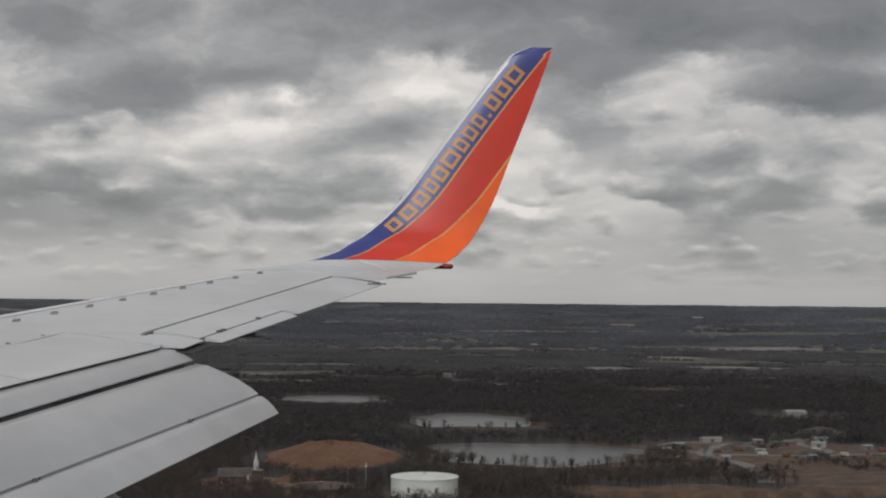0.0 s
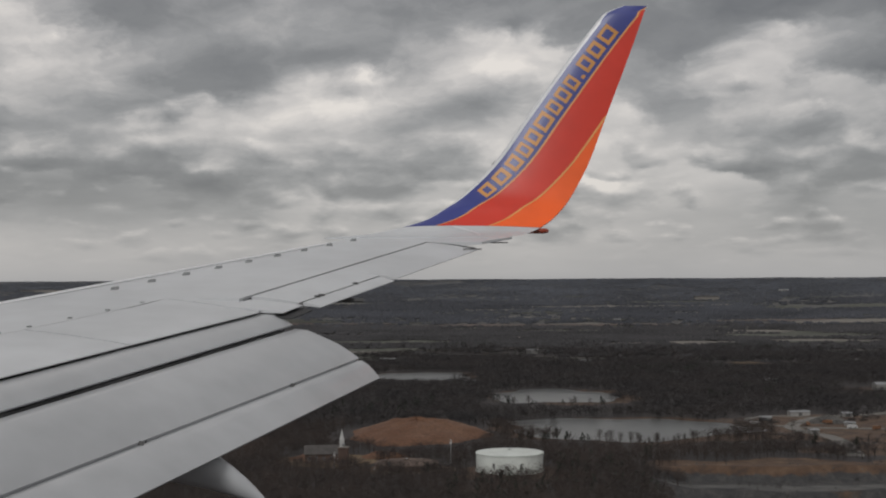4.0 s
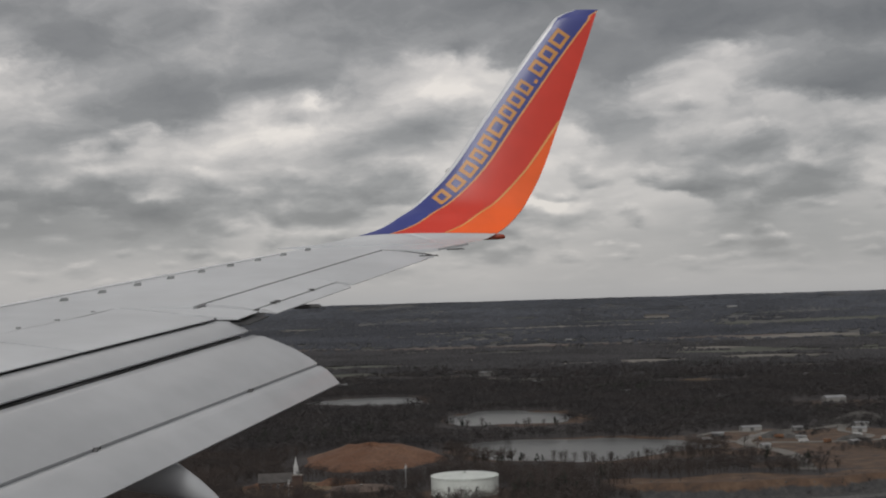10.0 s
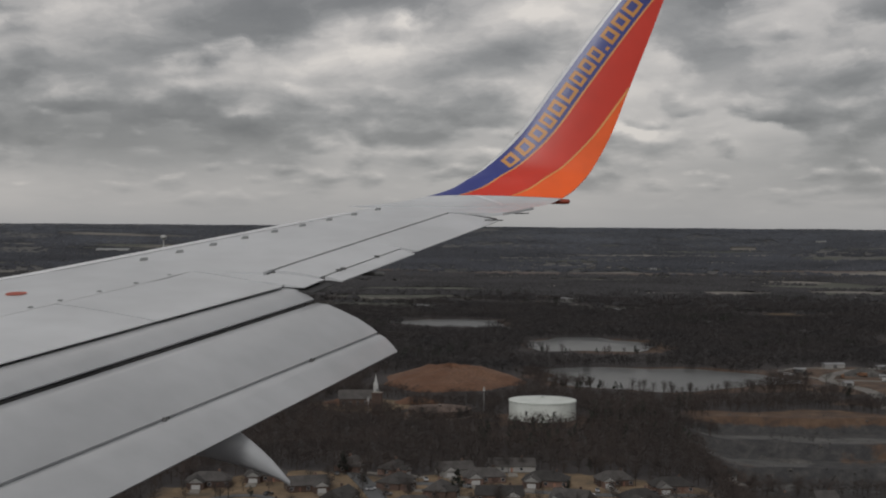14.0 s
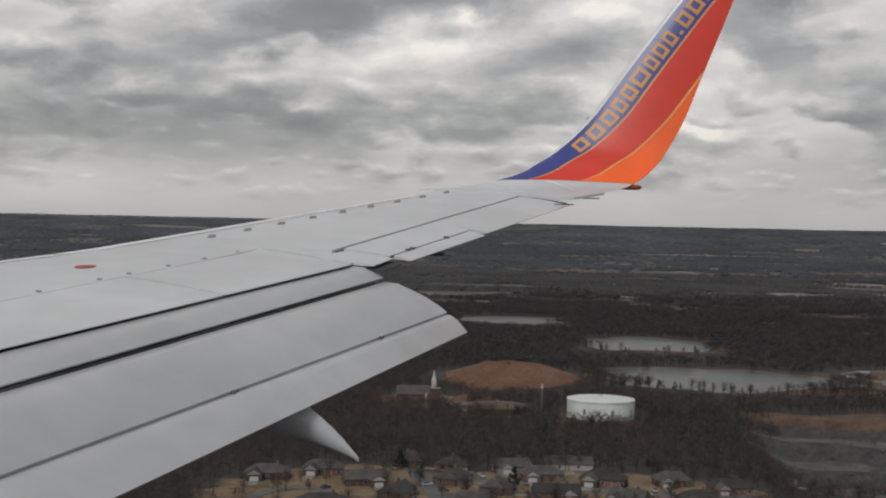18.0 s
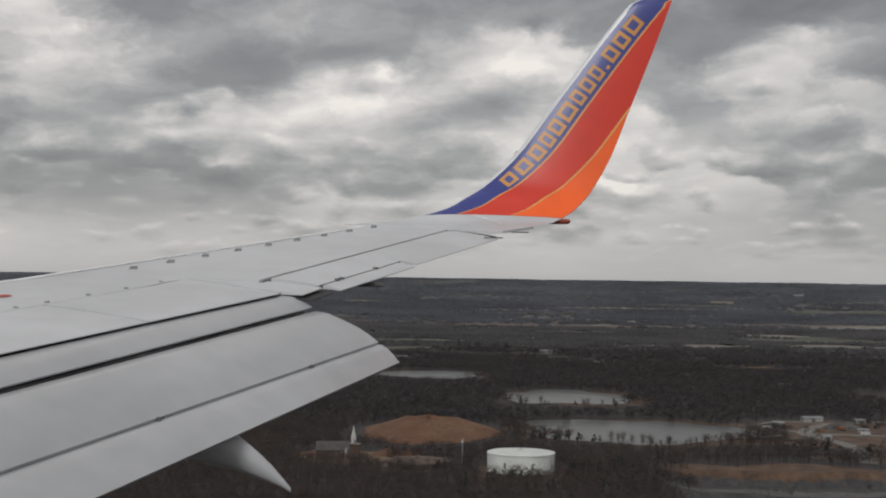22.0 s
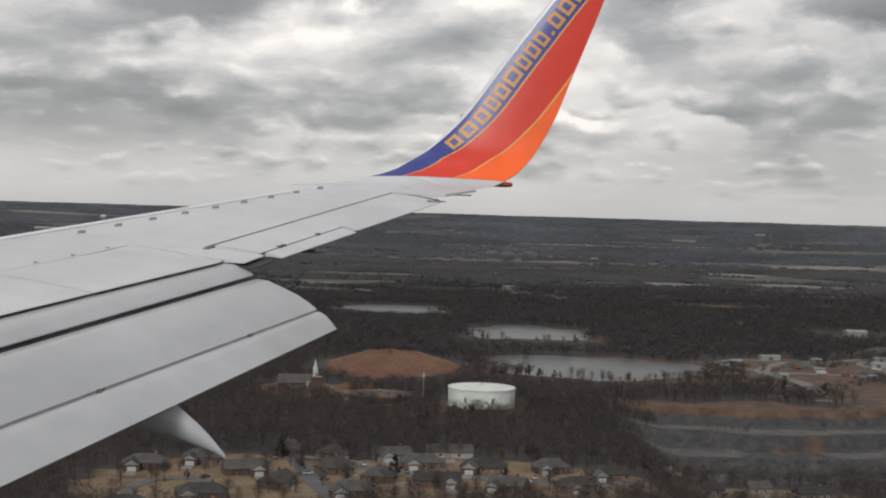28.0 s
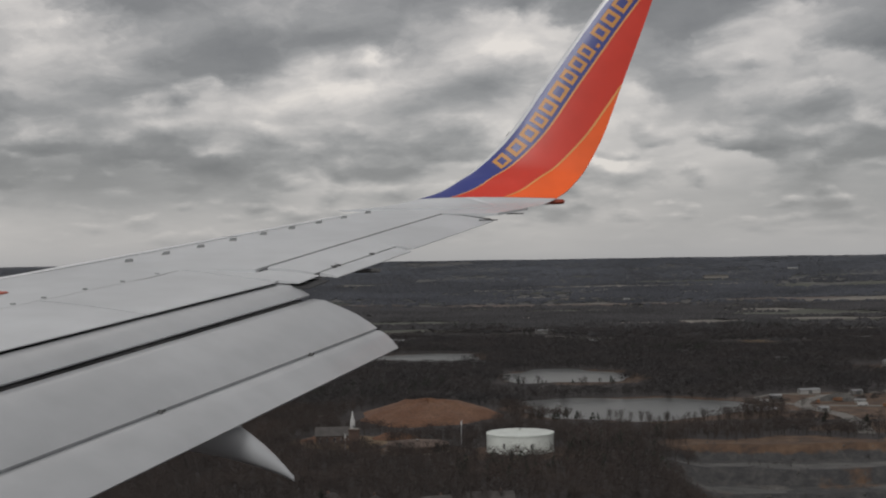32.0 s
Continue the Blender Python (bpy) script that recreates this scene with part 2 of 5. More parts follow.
FIELD = material("winter_pasture", (0.068, 0.070, 0.056), 0.95, 0, 18, 0.15, 120, 0.25)
STUBBLE = material("pale_stubble", (0.150, 0.138, 0.122), 0.95, 0, 18, 0.15, 120, 0.25)
TANK_WHITE = material("tank_white_paint", (0.57, 0.60, 0.57), 0.6, 0, 1.5, 0.04, 9, 0.08)
TANK_RUST = material("tank_brown_roof", (0.10, 0.070, 0.055), 0.85, 0, 1.2, 0.2, 8, 0.3)
BRICK = material("red_brick", (0.115, 0.075, 0.060), 0.9, 0, 0.5, 0.2, 5, 0.2, rand=0.35)
SIDING = material("pale_siding", (0.24, 0.237, 0.228), 0.7, 0, 0.6, 0.05, 5, 0.1, rand=0.15)
SHINGLE = material("grey_shingles", (0.050, 0.046, 0.044), 0.92, 0, 0.7, 0.2, 4, 0.2, rand=0.35)
TIN = material("pale_tin_roof", (0.25, 0.255, 0.26), 0.5, 0.2, 1.0, 0.06, 6, 0.1)
GLASS = material("dark_window_glass", (0.03, 0.034, 0.04), 0.12, 0, 0.6, 0.1)
TRIM = material("white_trim", (0.40, 0.40, 0.395), 0.6, 0, 0.4, 0.04)
DOOR = material("door_paint", (0.20, 0.10, 0.07), 0.6, 0, 0.4, 0.1, rand=0.4)
CONCRETE = material("driveway_concrete", (0.20, 0.185, 0.165), 0.9, 0, 0.9, 0.1, 6, 0.12)
CAR_PAINT = material("car_paint", (0.30, 0.30, 0.31), 0.35, 0.1, 0.5, 0.05, rand=0.8)
RUBBER = material("tyre_rubber", (0.02, 0.02, 0.02), 0.9, 0, 0.1, 0.1)
YELLOW = material("machine_orange", (0.17, 0.085, 0.045), 0.6, 0, 0.4, 0.15)
STEEL = material("galvanised_steel", (0.32, 0.33, 0.33), 0.55, 0.5, 0.5, 0.1)

# ground: weights held per vertex choose the cover (red: rock, green: bare soil, blue: straw lawn, alpha: quarry dust
# and painted far haze, rest: leaf litter)
GROUND = bpy.data.materials.new("ground_cover")
GROUND.use_nodes = True
gn, gl = GROUND.node_tree.nodes, GROUND.node_tree.links
gb = gn["Principled BSDF"]
gb.inputs["Roughness"].default_value = 0.95
gco = gn.new("ShaderNodeTexCoord").outputs["Object"]


def gnoise(size, detail=5.0, rough=0.55):
    n = gn.new("ShaderNodeTexNoise")
    n.inputs["Scale"].default_value, n.inputs["Detail"].default_value, n.inputs["Roughness"].default_value = 1 / size, detail, rough
    gl.new(gco, n.inputs["Vector"])
    return n.outputs["Fac"]


def gramp(fac, stops):
    n = gn.new("ShaderNodeValToRGB")
    el = n.color_ramp.elements
    while len(el) < len(stops):
        el.new(0.5)
    for e, (p, c) in zip(el, stops):
        e.position, e.color = p, (*c, 1)
    gl.new(fac, n.inputs[0])
    return n.outputs[0]


def gmix(fac, a, b):
    n = gn.new("ShaderNodeMix")
    n.data_type = "RGBA"
    for i, v in ((0, fac), (6, a), (7, b)):
        gl.new(v, n.inputs[i])
    return n.outputs[2]


def gedge(weight, noise_fac):
    a = gn.new("ShaderNodeMath")
    a.operation = "ADD"
    gl.new(weight, a.inputs[0])
    s = gn.new("ShaderNodeMath")
    s.operation = "MULTIPLY_ADD"
    gl.new(noise_fac, s.inputs[0])
    s.inputs[1].default_value, s.inputs[2].default_value = 0.9, -0.45
    gl.new(s.outputs[0], a.inputs[1])
    m = gn.new("ShaderNodeMapRange")
    m.interpolation_type = "SMOOTHSTEP"
    m.inputs[1].default_value, m.inputs[2].default_value = 0.38, 0.62
    gl.new(a.outputs[0], m.inputs[0])
    return m.outputs[0]


att = gn.new("ShaderNodeAttribute")
att.attribute_name = "cover"
gsep = gn.new("ShaderNodeSeparateColor")
gl.new(att.outputs["Color"], gsep.inputs[0])
litter = gramp(gnoise(30, 6), [(0.3, (0.030, 0.026, 0.026)), (0.5, (0.041, 0.036, 0.036)), (0.72, (0.054, 0.046, 0.044))])
rock = gramp(gnoise(6, 9, 0.7), [(0.32, (0.026, 0.026, 0.028)), (0.5, (0.045, 0.044, 0.045)), (0.68, (0.075, 0.071, 0.068))])
soil = gramp(gnoise(12, 8, 0.66), [(0.32, (0.044, 0.032, 0.026)), (0.5, (0.088, 0.053, 0.034)), (0.70, (0.140, 0.092, 0.060))])
straw = gramp(gnoise(12, 8, 0.68), [(0.34, (0.080, 0.060, 0.040)), (0.5, (0.160, 0.112, 0.066)), (0.68, (0.225, 0.158, 0.096))])
edge = gnoise(9, 6, 0.6)
cover = gmix(gedge(gsep.outputs[0], edge), litter, rock)
dust_haze = gramp(gnoise(11, 8, 0.66), [(0.32, (0.058, 0.057, 0.057)), (0.5, (0.086, 0.084, 0.082)), (0.68, (0.115, 0.111, 0.106))])
cover = gmix(gedge(att.outputs["Alpha"], edge), cover, dust_haze)
cover = gmix(gedge(gsep.outputs[1], edge), cover, soil)
cover = gmix(gedge(gsep.outputs[2], edge), cover, straw)
gl.new(cover, gb.inputs["Base Color"])
gbump = gn.new("ShaderNodeBump")
gbump.inputs["Strength"].default_value, gbump.inputs["Distance"].default_value = 0.5, 1.0
gl.new(gnoise(3, 8, 0.65), gbump.inputs["Height"])
gl.new(gbump.outputs[0], gb.inputs["Normal"])


# ---------------------------------------------------------------- mesh helpers
def to_mesh(name, verts, faces, mat, sharp=38):
    me = bpy.data.meshes.new(name)
    me.from_pydata([tuple(map(float, v)) for v in verts], [], faces)
    bm = bmesh.new()
    bm.from_mesh(me)
    bmesh.ops.recalc_face_normals(bm, faces=bm.faces)
    bm.to_mesh(me)
    bm.free()
    me.polygons.foreach_set("use_smooth", [True] * len(me.polygons))
    me.set_sharp_from_angle(angle=radians(sharp))
    me.materials.append(mat)
    return me


def part(name, me, parent, label=""):
    ob = new(name, me)
    if parent:
        ob.parent = parent
    if label:
        ob["label"] = label
    return ob


def thing(name, label, category, group="", kind="", at=None):
    ob = new(name)
    ob.empty_display_size = 0.5
    if at is not None:
        ob.matrix_world = at
    return tagged(ob, label, category, group, kind)


def loft(name, loops, mat, sharp=38, closed=True):
    """A skin through closed loops of points, with capped ends."""
    n = len(loops[0])
    verts = [p for lp in loops for p in lp]
    faces = []
    for i in range(len(loops) - 1):
        for j in range(n if closed else n - 1):
            k = (j + 1) % n
            faces.append((i * n + j, i * n + k, (i + 1) * n + k, (i + 1) * n + j))
    if closed:
        faces.append(tuple(range(n)))
        faces.append(tuple((len(loops) - 1) * n + j for j in range(n)))
    return to_mesh(name, verts, faces, mat, sharp)


def box_mesh(name, x0, x1, y0, y1, z0, z1, mat, bevel=0.0):
    bm = bmesh.new()
    bmesh.ops.create_cube(bm, size=1)
    for v in bm.verts:
        v.co = Vector(((x0 + x1) / 2 + v.co.x * (x1 - x0), (y0 + y1) / 2 + v.co.y * (y1 - y0), (z0 + z1) / 2 + v.co.z * (z1 - z0)))
    if bevel:
        bmesh.ops.bevel(bm, geom=bm.edges[:], offset=bevel, segments=2, affect="EDGES")
    me = bpy.data.meshes.new(name)
    bm.to_mesh(me)
    bm.free()
    me.materials.append(mat)
    return me


def lathe(name, profile, mat, n=24, sharp=35):
    """Profile of (radius, z), turned round the z axis."""
    loops = [[(r * math.cos(2 * math.pi * j / n), r * math.sin(2 * math.pi * j / n), z) for j in range(n)] for r, z in profile]
    return loft(name, loops, mat, sharp)


# ---------------------------------------------------------------- the wing (x aft, y outboard, z up from the eye)
def skin_z(y):
    """Height of the upper wing surface along the span, bent upwards in flight."""
    return -0.118 + (0.12 if y < 10.3 else 0.1584) * (y - 10.3)


def le_x(y):
    return -3.85 + 0.57 * (y - 11)


def spoiler_front(y):
    return -3.18 + 0.365 * (y - 9)


def spoiler_rear(y):
    return -1.77 + 0.37 * (y - 10.3)


def hinge_x(y):
    return -2.0 + 0.357 * (y - 10.57)


def aileron_rear(y):
    return -1.47 + 0.355 * (y - 10.5)


wing = thing("aircraft_wing", "light grey swept airliner wing with flaps lowered, in flight", "aircraft wing", at=pose(0, 0, EYE, -0.6))


def wing_depth(y):
    return 0.34 - 0.017 * (y - 6)


def wing_profile(y, rear, thin=False):
    """Closed section of the fixed wing, from the rear edge over the top to the nose and back below."""
    le, z, d = le_x(y) + 0.02, skin_z(y), wing_depth(y)
    pts = []
    for k in range(9):
        x = rear + (le + 0.36 - rear) * k / 8
        pts.append((x, y, z))
    for k in range(1, 8):
        a = k / 7
        pts.append((le + 0.36 - 0.36 * math.sin(a * math.pi / 2), y, z - 0.17 * (1 - math.cos(a * math.pi / 2))))
    for k in range(1, 8):
        a = k / 7
        low = z - 0.17 - (d - 0.17) * math.sin(min(1, a * 1.6) * math.pi / 2)
        if thin:
            low = z - 0.17 + 0.145 * a ** 1.3
        pts.append((le + (rear - le) * a, y, low))
    return pts


inner = [2.6 + i * (10.56 - 2.6) / 14 for i in range(15)]
part("wing_skin", loft("wing_skin", [wing_profile(y, spoiler_front(y)) for y in inner], WING), wing)
mid = [10.56 + i * (14.08 - 10.56) / 8 for i in range(9)]
part("wing_skin", loft("wing_skin", [wing_profile(y, hinge_x(y) - 0.012) for y in mid], WING), wing)
tip_y = [14.08 + i * 0.44 / 4 for i in range(5)]
part("tip_skin", loft("tip_skin", [wing_profile(y, -0.17 + 0.72 * (y - 14.08), True) for y in tip_y], WING), wing)


def slat_profile(y):
    le, z = le_x(y), skin_z(y)
    pts = []
    for k in range(9):
        a = k / 8
        pts.append((le + 0.20 - 0.22 * math.sin(a * math.pi / 2), y, z - 0.035 - 0.165 * (1 - math.cos(a * math.pi / 2))))
    pts += [(le + 0.06, y, z - 0.26), (le + 0.10, y, z - 0.16), (le + 0.15, y, z - 0.09)]
    return pts


def slat_top(y0, y1):
    """Bare metal upper skin of a slat, wrapped over the wing's nose."""
    verts, faces = [], []
    for i in range(7):
        y = y0 + (y1 - y0) * i / 6
        le, z = le_x(y) + 0.02, skin_z(y)
        for k in range(10):
            if k < 3:
                verts.append((le + 0.40 - 0.02 * k, y, z + 0.004))
            else:
                a = (k - 3) / 7 * math.pi / 2
                verts.append((le + 0.36 - 0.365 * math.sin(a), y, z + 0.004 - 0.17 * (1 - math.cos(a))))
    for i in range(6):
        for k in range(9):
            j = i * 10 + k
            faces.append((j, j + 1, j + 11, j + 10))
    return to_mesh("slat_skin", verts, faces, SLAT, 60)


for y0, y1 in ((2.7, 6.3), (6.32, 10.0), (10.02, 12.5), (12.52, 14.0)):
    part("slat_skin", slat_top(y0, y1), wing, "bare metal upper skin of a slat")
for y0, y1 in ((2.7, 6.3), (6.32, 10.0), (10.02, 12.5), (12.52, 14.5)):
    part("slat", loft("slat", [slat_profile(y0 + (y1 - y0) * i / 5) for i in range(6)], SLAT), wing, "bright polished leading-edge slat")


def plate(name, y0, y1, front, rear, drop, thick, mat, droop_pow=1.5, n=6, m=5, lift=0.0, skew=(0.0, 0.0)):
    """A tapering control panel that slopes down towards its rear edge."""
    loops = []
    for i in range(n + 1):
        y = y0 + (y1 - y0) * i / n
        turn = (skew[0] + (skew[1] - skew[0]) * i / n) * (rear(y) - front(y))
        top, low = [], []
        for k in range(m + 1):
            t = k / m
            yk = y - turn * t
            x, z = front(yk) + (rear(yk) - front(yk)) * t, skin_z(yk) + lift - drop * t ** droop_pow
            top.append((x, yk, z))
            low.insert(0, (x, yk, z - 0.006 - (thick - 0.006) * (1 - t) ** 0.7))
        loops.append(top + low)
    return loft(name, loops, mat, 30)


for y0, y1 in ((3.0, 5.05), (5.072, 7.055), (7.077, 9.015), (9.037, 10.56)):
    part("spoiler", plate("spoiler", y0, y1, lambda y: spoiler_front(y) + 0.008, spoiler_rear, 0.05, 0.05, WING, skew=(0.36, 0.36)), wing)
part("fillet", plate("fillet", 10.58, 10.62, lambda y: spoiler_front(y) + 0.008, lambda y: spoiler_rear(y) - 0.03, 0.05, 0.05, WING, n=2, lift=0.003, skew=(0.36, 0.0)), wing)
for y0, y1 in ((3.0, 5.05), (5.065, 7.06), (7.075, 9.02), (9.035, 10.5)):
    for k in range(4):
        y = y0 + (y1 - y0) * (0.08 + 0.28 * k)
        x = spoiler_front(y) - 0.05
        part("spoiler_hinge", box_mesh("spoiler_hinge", x - 0.018, x + 0.014, y - 0.014, y + 0.014, skin_z(y), skin_z(y) + 0.010, STEEL, 0.003), wing)

# aileron with its tab
aileron = part("aileron", plate("aileron", 10.66, 12.10, lambda y: hinge_x(y) + 0.030, lambda y: aileron_rear(y) - 0.155, 0.05, 0.10, WING), wing, "light grey aileron panel")
part("aileron_outer", plate("aileron_outer", 12.10, 14.05, lambda y: hinge_x(y) + 0.030, aileron_rear, 0.075, 0.10, WING), aileron)
part("balance_tab", plate("balance_tab", 10.70, 12.04, lambda y: aileron_rear(y) - 0.140, aileron_rear, 0.035, 0.03, WING, lift=-0.055), aileron)
for y in (10.95, 11.02, 11.62):
    part("tab_hinge", box_mesh("tab_hinge", aileron_rear(y) - 0.175, aileron_rear(y) - 0.125, y - 0.012, y + 0.012, skin_z(y) - 0.055, skin_z(y) - 0.038, SOOT, 0.004), aileron, "dark hinge fitting")
part("tab_rod", box_mesh("tab_rod", aileron_rear(11.3) - 0.16, aileron_rear(11.3) + 0.07, 11.27, 11.33, skin_z(11.3) - 0.155, skin_z(11.3) - 0.12, SOOT, 0.01), aileron, "dark actuator rod below the tab")
# fixed fillet between flap and aileron, and the dark cove behind the last spoiler
part("fillet", plate("fillet", 10.30, 10.64, lambda y: -1.98 + 0.357 * (y - 10.57), lambda y: -1.575 + 0.3 * (y - 10.5), 0.045, 0.04, WING, n=2, lift=-0.02), wing)
# Added black plate gives the gap under the fillet its shade.
part("gap_seal", plate("gap_seal", 10.28, 10.65, lambda y: -1.80 + 0.357 * (y - 10.57), lambda y: -1.50 + 0.3 * (y - 10.5), 0.03, 0.03, SEAM, n=2, lift=-0.075), wing, "black plate standing in for the shaded gap between flap and aileron")
# Filler block coloured dark in place of the open cove's shade.
part("cove", loft("cove", [[(spoiler_front(y) + 0.01, y, skin_z(y) - 0.06), (spoiler_rear(y) - 0.02, y, skin_z(y) - 0.13), (spoiler_rear(y) - 0.02, y, skin_z(y) - 0.2), (spoiler_front(y) + 0.01, y, skin_z(y) - 0.28)] for y in (3.0, 6.0, 9.0, 10.5)], COVE_SHADE), wing, "dark filler painted as shade in the flap cove")
part("seal", loft("seal", [[(hinge_x(y) - 0.015, y, skin_z(y) - 0.02), (hinge_x(y) + 0.05, y, skin_z(y) - 0.03), (hinge_x(y) + 0.05, y, skin_z(y) - 0.08), (hinge_x(y) - 0.015, y, skin_z(y) - 0.08)] for y in (10.6, 12.3, 14.07)], SEAM), wing, "black rubber hinge seal")
part("end_seal", loft("end_seal", [[(x, 14.045, z), (x, 14.085, z), (x, 14.085, z - 0.03), (x, 14.045, z - 0.03)] for x, z in ((hinge_x(14.06), skin_z(14.06) + 0.004), ((hinge_x(14.06) + aileron_rear(14.06)) / 2, skin_z(14.06) - 0.02), (aileron_rear(14.06) - 0.03, skin_z(14.06) - 0.055))], SEAM), wing)


# flaps: three slotted elements, lowered; each is a section at the outer end, swept and lowered towards the root
def flap(name, section, sweeps, mat, y0=3.0, y1=10.3, n=10):
    loops = []
    for i in range(n + 1):
        y = y0 + (y1 - y0) * i / n
        loops.append([(x - s * (10.3 - y), y, z - 0.12 * (10.3 - y)) for (x, z), s in zip(section, sweeps)])
    return loft(name, loops, mat, 32)


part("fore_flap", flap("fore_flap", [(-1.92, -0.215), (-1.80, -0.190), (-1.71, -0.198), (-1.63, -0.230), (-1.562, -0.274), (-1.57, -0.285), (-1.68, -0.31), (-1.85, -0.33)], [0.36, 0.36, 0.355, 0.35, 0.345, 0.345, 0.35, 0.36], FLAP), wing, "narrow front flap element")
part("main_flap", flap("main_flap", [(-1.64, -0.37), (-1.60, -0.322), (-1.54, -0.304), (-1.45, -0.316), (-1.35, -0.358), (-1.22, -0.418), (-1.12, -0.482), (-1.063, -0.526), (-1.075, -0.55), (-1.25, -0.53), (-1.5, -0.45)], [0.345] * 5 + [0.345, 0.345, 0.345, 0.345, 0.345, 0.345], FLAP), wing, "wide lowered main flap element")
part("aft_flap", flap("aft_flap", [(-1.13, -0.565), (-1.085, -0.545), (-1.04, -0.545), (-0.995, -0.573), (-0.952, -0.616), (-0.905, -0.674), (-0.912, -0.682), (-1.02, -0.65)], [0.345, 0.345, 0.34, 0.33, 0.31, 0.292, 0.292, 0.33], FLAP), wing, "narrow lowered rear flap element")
# Added strip, coloured to stand in for shade between the flap elements.
part("slot_shadow", flap("slot_shadow", [(-1.70, -0.312), (-1.60, -0.306), (-1.62, -0.37), (-1.70, -0.42)], [0.35, 0.345, 0.345, 0.35], SLOT_SHADE, y1=10.26), wing, "dark filler painted as shade in the flap slot")
for y, dx_, dz_ in ((9.3, 0, 0), (7.6, 0, 0), (5.6, 0, 0)):
    for j in (-0.03, 0.03):
        x = -1.075 - 0.345 * (10.3 - y)
        z = -0.53 - 0.12 * (10.3 - y)
        part("flap_fitting", box_mesh("flap_fitting", x - 0.012, x + 0.022, y + j - 0.007, y + j + 0.007, z - 0.02, z + 0.004, SOOT, 0.002), wing, "small grimy flap track fitting")

def canoe(y, tip, tail, radius):
    """Flap track fairing: a pointed body hanging below the trailing edge."""
    loops = []
    for i in range(17):
        a = i / 16
        bend = (tip[0] - 0.41, tip[1] + 0.365)
        x, z = [(1 - a) ** 2 * tail[k] + 2 * a * (1 - a) * bend[k] + a * a * tip[k] for k in (0, 1)]
        r = max(radius * min(1.0, (1 - a) / 0.62) ** 0.75 * min(1.0, 0.35 + a / 0.3), 0.012)
        loops.append([(x, y + r * 0.85 * math.cos(t), z + r * 1.25 * math.sin(t)) for t in (2 * math.pi * k / 18 for k in range(18))])
    return loft("flap_track_fairing", loops, FLAP, 60)


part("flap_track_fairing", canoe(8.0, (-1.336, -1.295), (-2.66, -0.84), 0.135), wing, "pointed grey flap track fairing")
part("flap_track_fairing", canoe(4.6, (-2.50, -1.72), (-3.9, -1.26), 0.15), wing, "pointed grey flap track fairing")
part("flap_bracket", box_mesh("flap_bracket", -2.12, -2.0, 8.22, 8.30, -1.16, -1.0, SEAM, 0.015), wing, "dark bracket under the flap")


def fin(y):
    """Small vortex generator blade on the upper skin."""
    x, z = -3.13 + 0.508 * (y - 11.04), skin_z(y)
    bm = bmesh.new()
    pts = [(-0.03, -0.02, 0), (0.034, 0.016, 0), (0.034, 0.024, 0), (-0.03, -0.012, 0), (-0.014, -0.012, 0.026), (0.032, 0.015, 0.03), (0.032, 0.021, 0.03), (-0.014, -0.006, 0.026)]
    vs = [bm.verts.new((x + a, y + b, z + c - 0.002)) for a, b, c in pts]
    for f in ((0, 1, 5, 4), (1, 2, 6, 5), (2, 3, 7, 6), (3, 0, 4, 7), (4, 5, 6, 7), (3, 2, 1, 0)):
        bm.faces.new([vs[i] for i in f])
    me = bpy.data.meshes.new("vortex_generator")
    bm.to_mesh(me)
    bm.free()
    me.materials.append(STEEL)
    return me


for i in range(9):
    part("vortex_generator", fin(11.04 + 0.398 * i), wing, "small grey vortex generator fin")
# red walkway mark and fuel-tank access spot
loops = [[(-3.6 + r * 0.075 * math.cos(a), 9.43 + r * 0.09 * math.sin(a), skin_z(9.43 + r * 0.09 * math.sin(a)) + 0.004) for a in (2 * math.pi * k / 20 for k in range(20))] for r in (1.0, 0.02)]
part("red_mark", loft("red_mark", loops, MARK), wing, "faded red oval marking")
# static wicks and the tip light
for x, y in ((-0.24, 13.9), (0.03, 14.42)):
    z = skin_z(y) - 0.05
    part("static_wick", loft("static_wick", [[(x + d, y + 0.006 * math.cos(a), z + 0.006 * math.sin(a)) for a in (0, 1.57, 3.14, 4.71)] for d in (-0.12, 0.07)], SOOT), wing, "thin static discharge wick")
light = loft("tip_light", [[(0.19 + 0.36 * a, 14.93 + 0.035 * r * math.cos(t), 0.628 + 0.03 * r * math.sin(t)) for t in (2 * math.pi * k / 12 for k in range(12))] for a, r in ((0, 0.5), (0.25, 0.9), (0.8, 1.0), (0.95, 0.85), (1.0, 0.35))], DIM_RED)
part("tip_light", light, wing, "red-brown position light housing")


# winglet: stations of (y, z, leading x, trailing x) from the wing tip up to the cap
STATIONS = ((14.50, 0.547, -1.86, 0.10), (14.78, 0.602, -1.36, 0.34), (14.98, 0.715, -0.90, 0.54), (15.13, 0.84, -0.66, 0.675), (15.27, 1.02, -0.42, 0.815),
            (15.40, 1.40, -0.05, 1.02), (15.53, 1.95, 0.335, 1.235), (15.65, 2.63, 0.82, 1.50), (15.72, 3.08, 1.165, 1.665), (15.745, 3.18, 1.27, 1.70), (15.76, 3.25, 1.45, 1.735))


def station(s):
    """Smooth point along the stations, s from 0 to 1."""
    f = s * (len(STATIONS) - 1)
    i = min(int(f), len(STATIONS) - 2)
    t = f - i
    p = [np.array(STATIONS[min(max(j, 0), len(STATIONS) - 1)]) for j in (i - 1, i, i + 1, i + 2)]
    return 0.5 * (2 * p[1] + (p[2] - p[0]) * t + (2 * p[0] - 5 * p[1] + 4 * p[2] - p[3]) * t * t + (3 * p[1] - p[0] - 3 * p[2] + p[3]) * t ** 3)


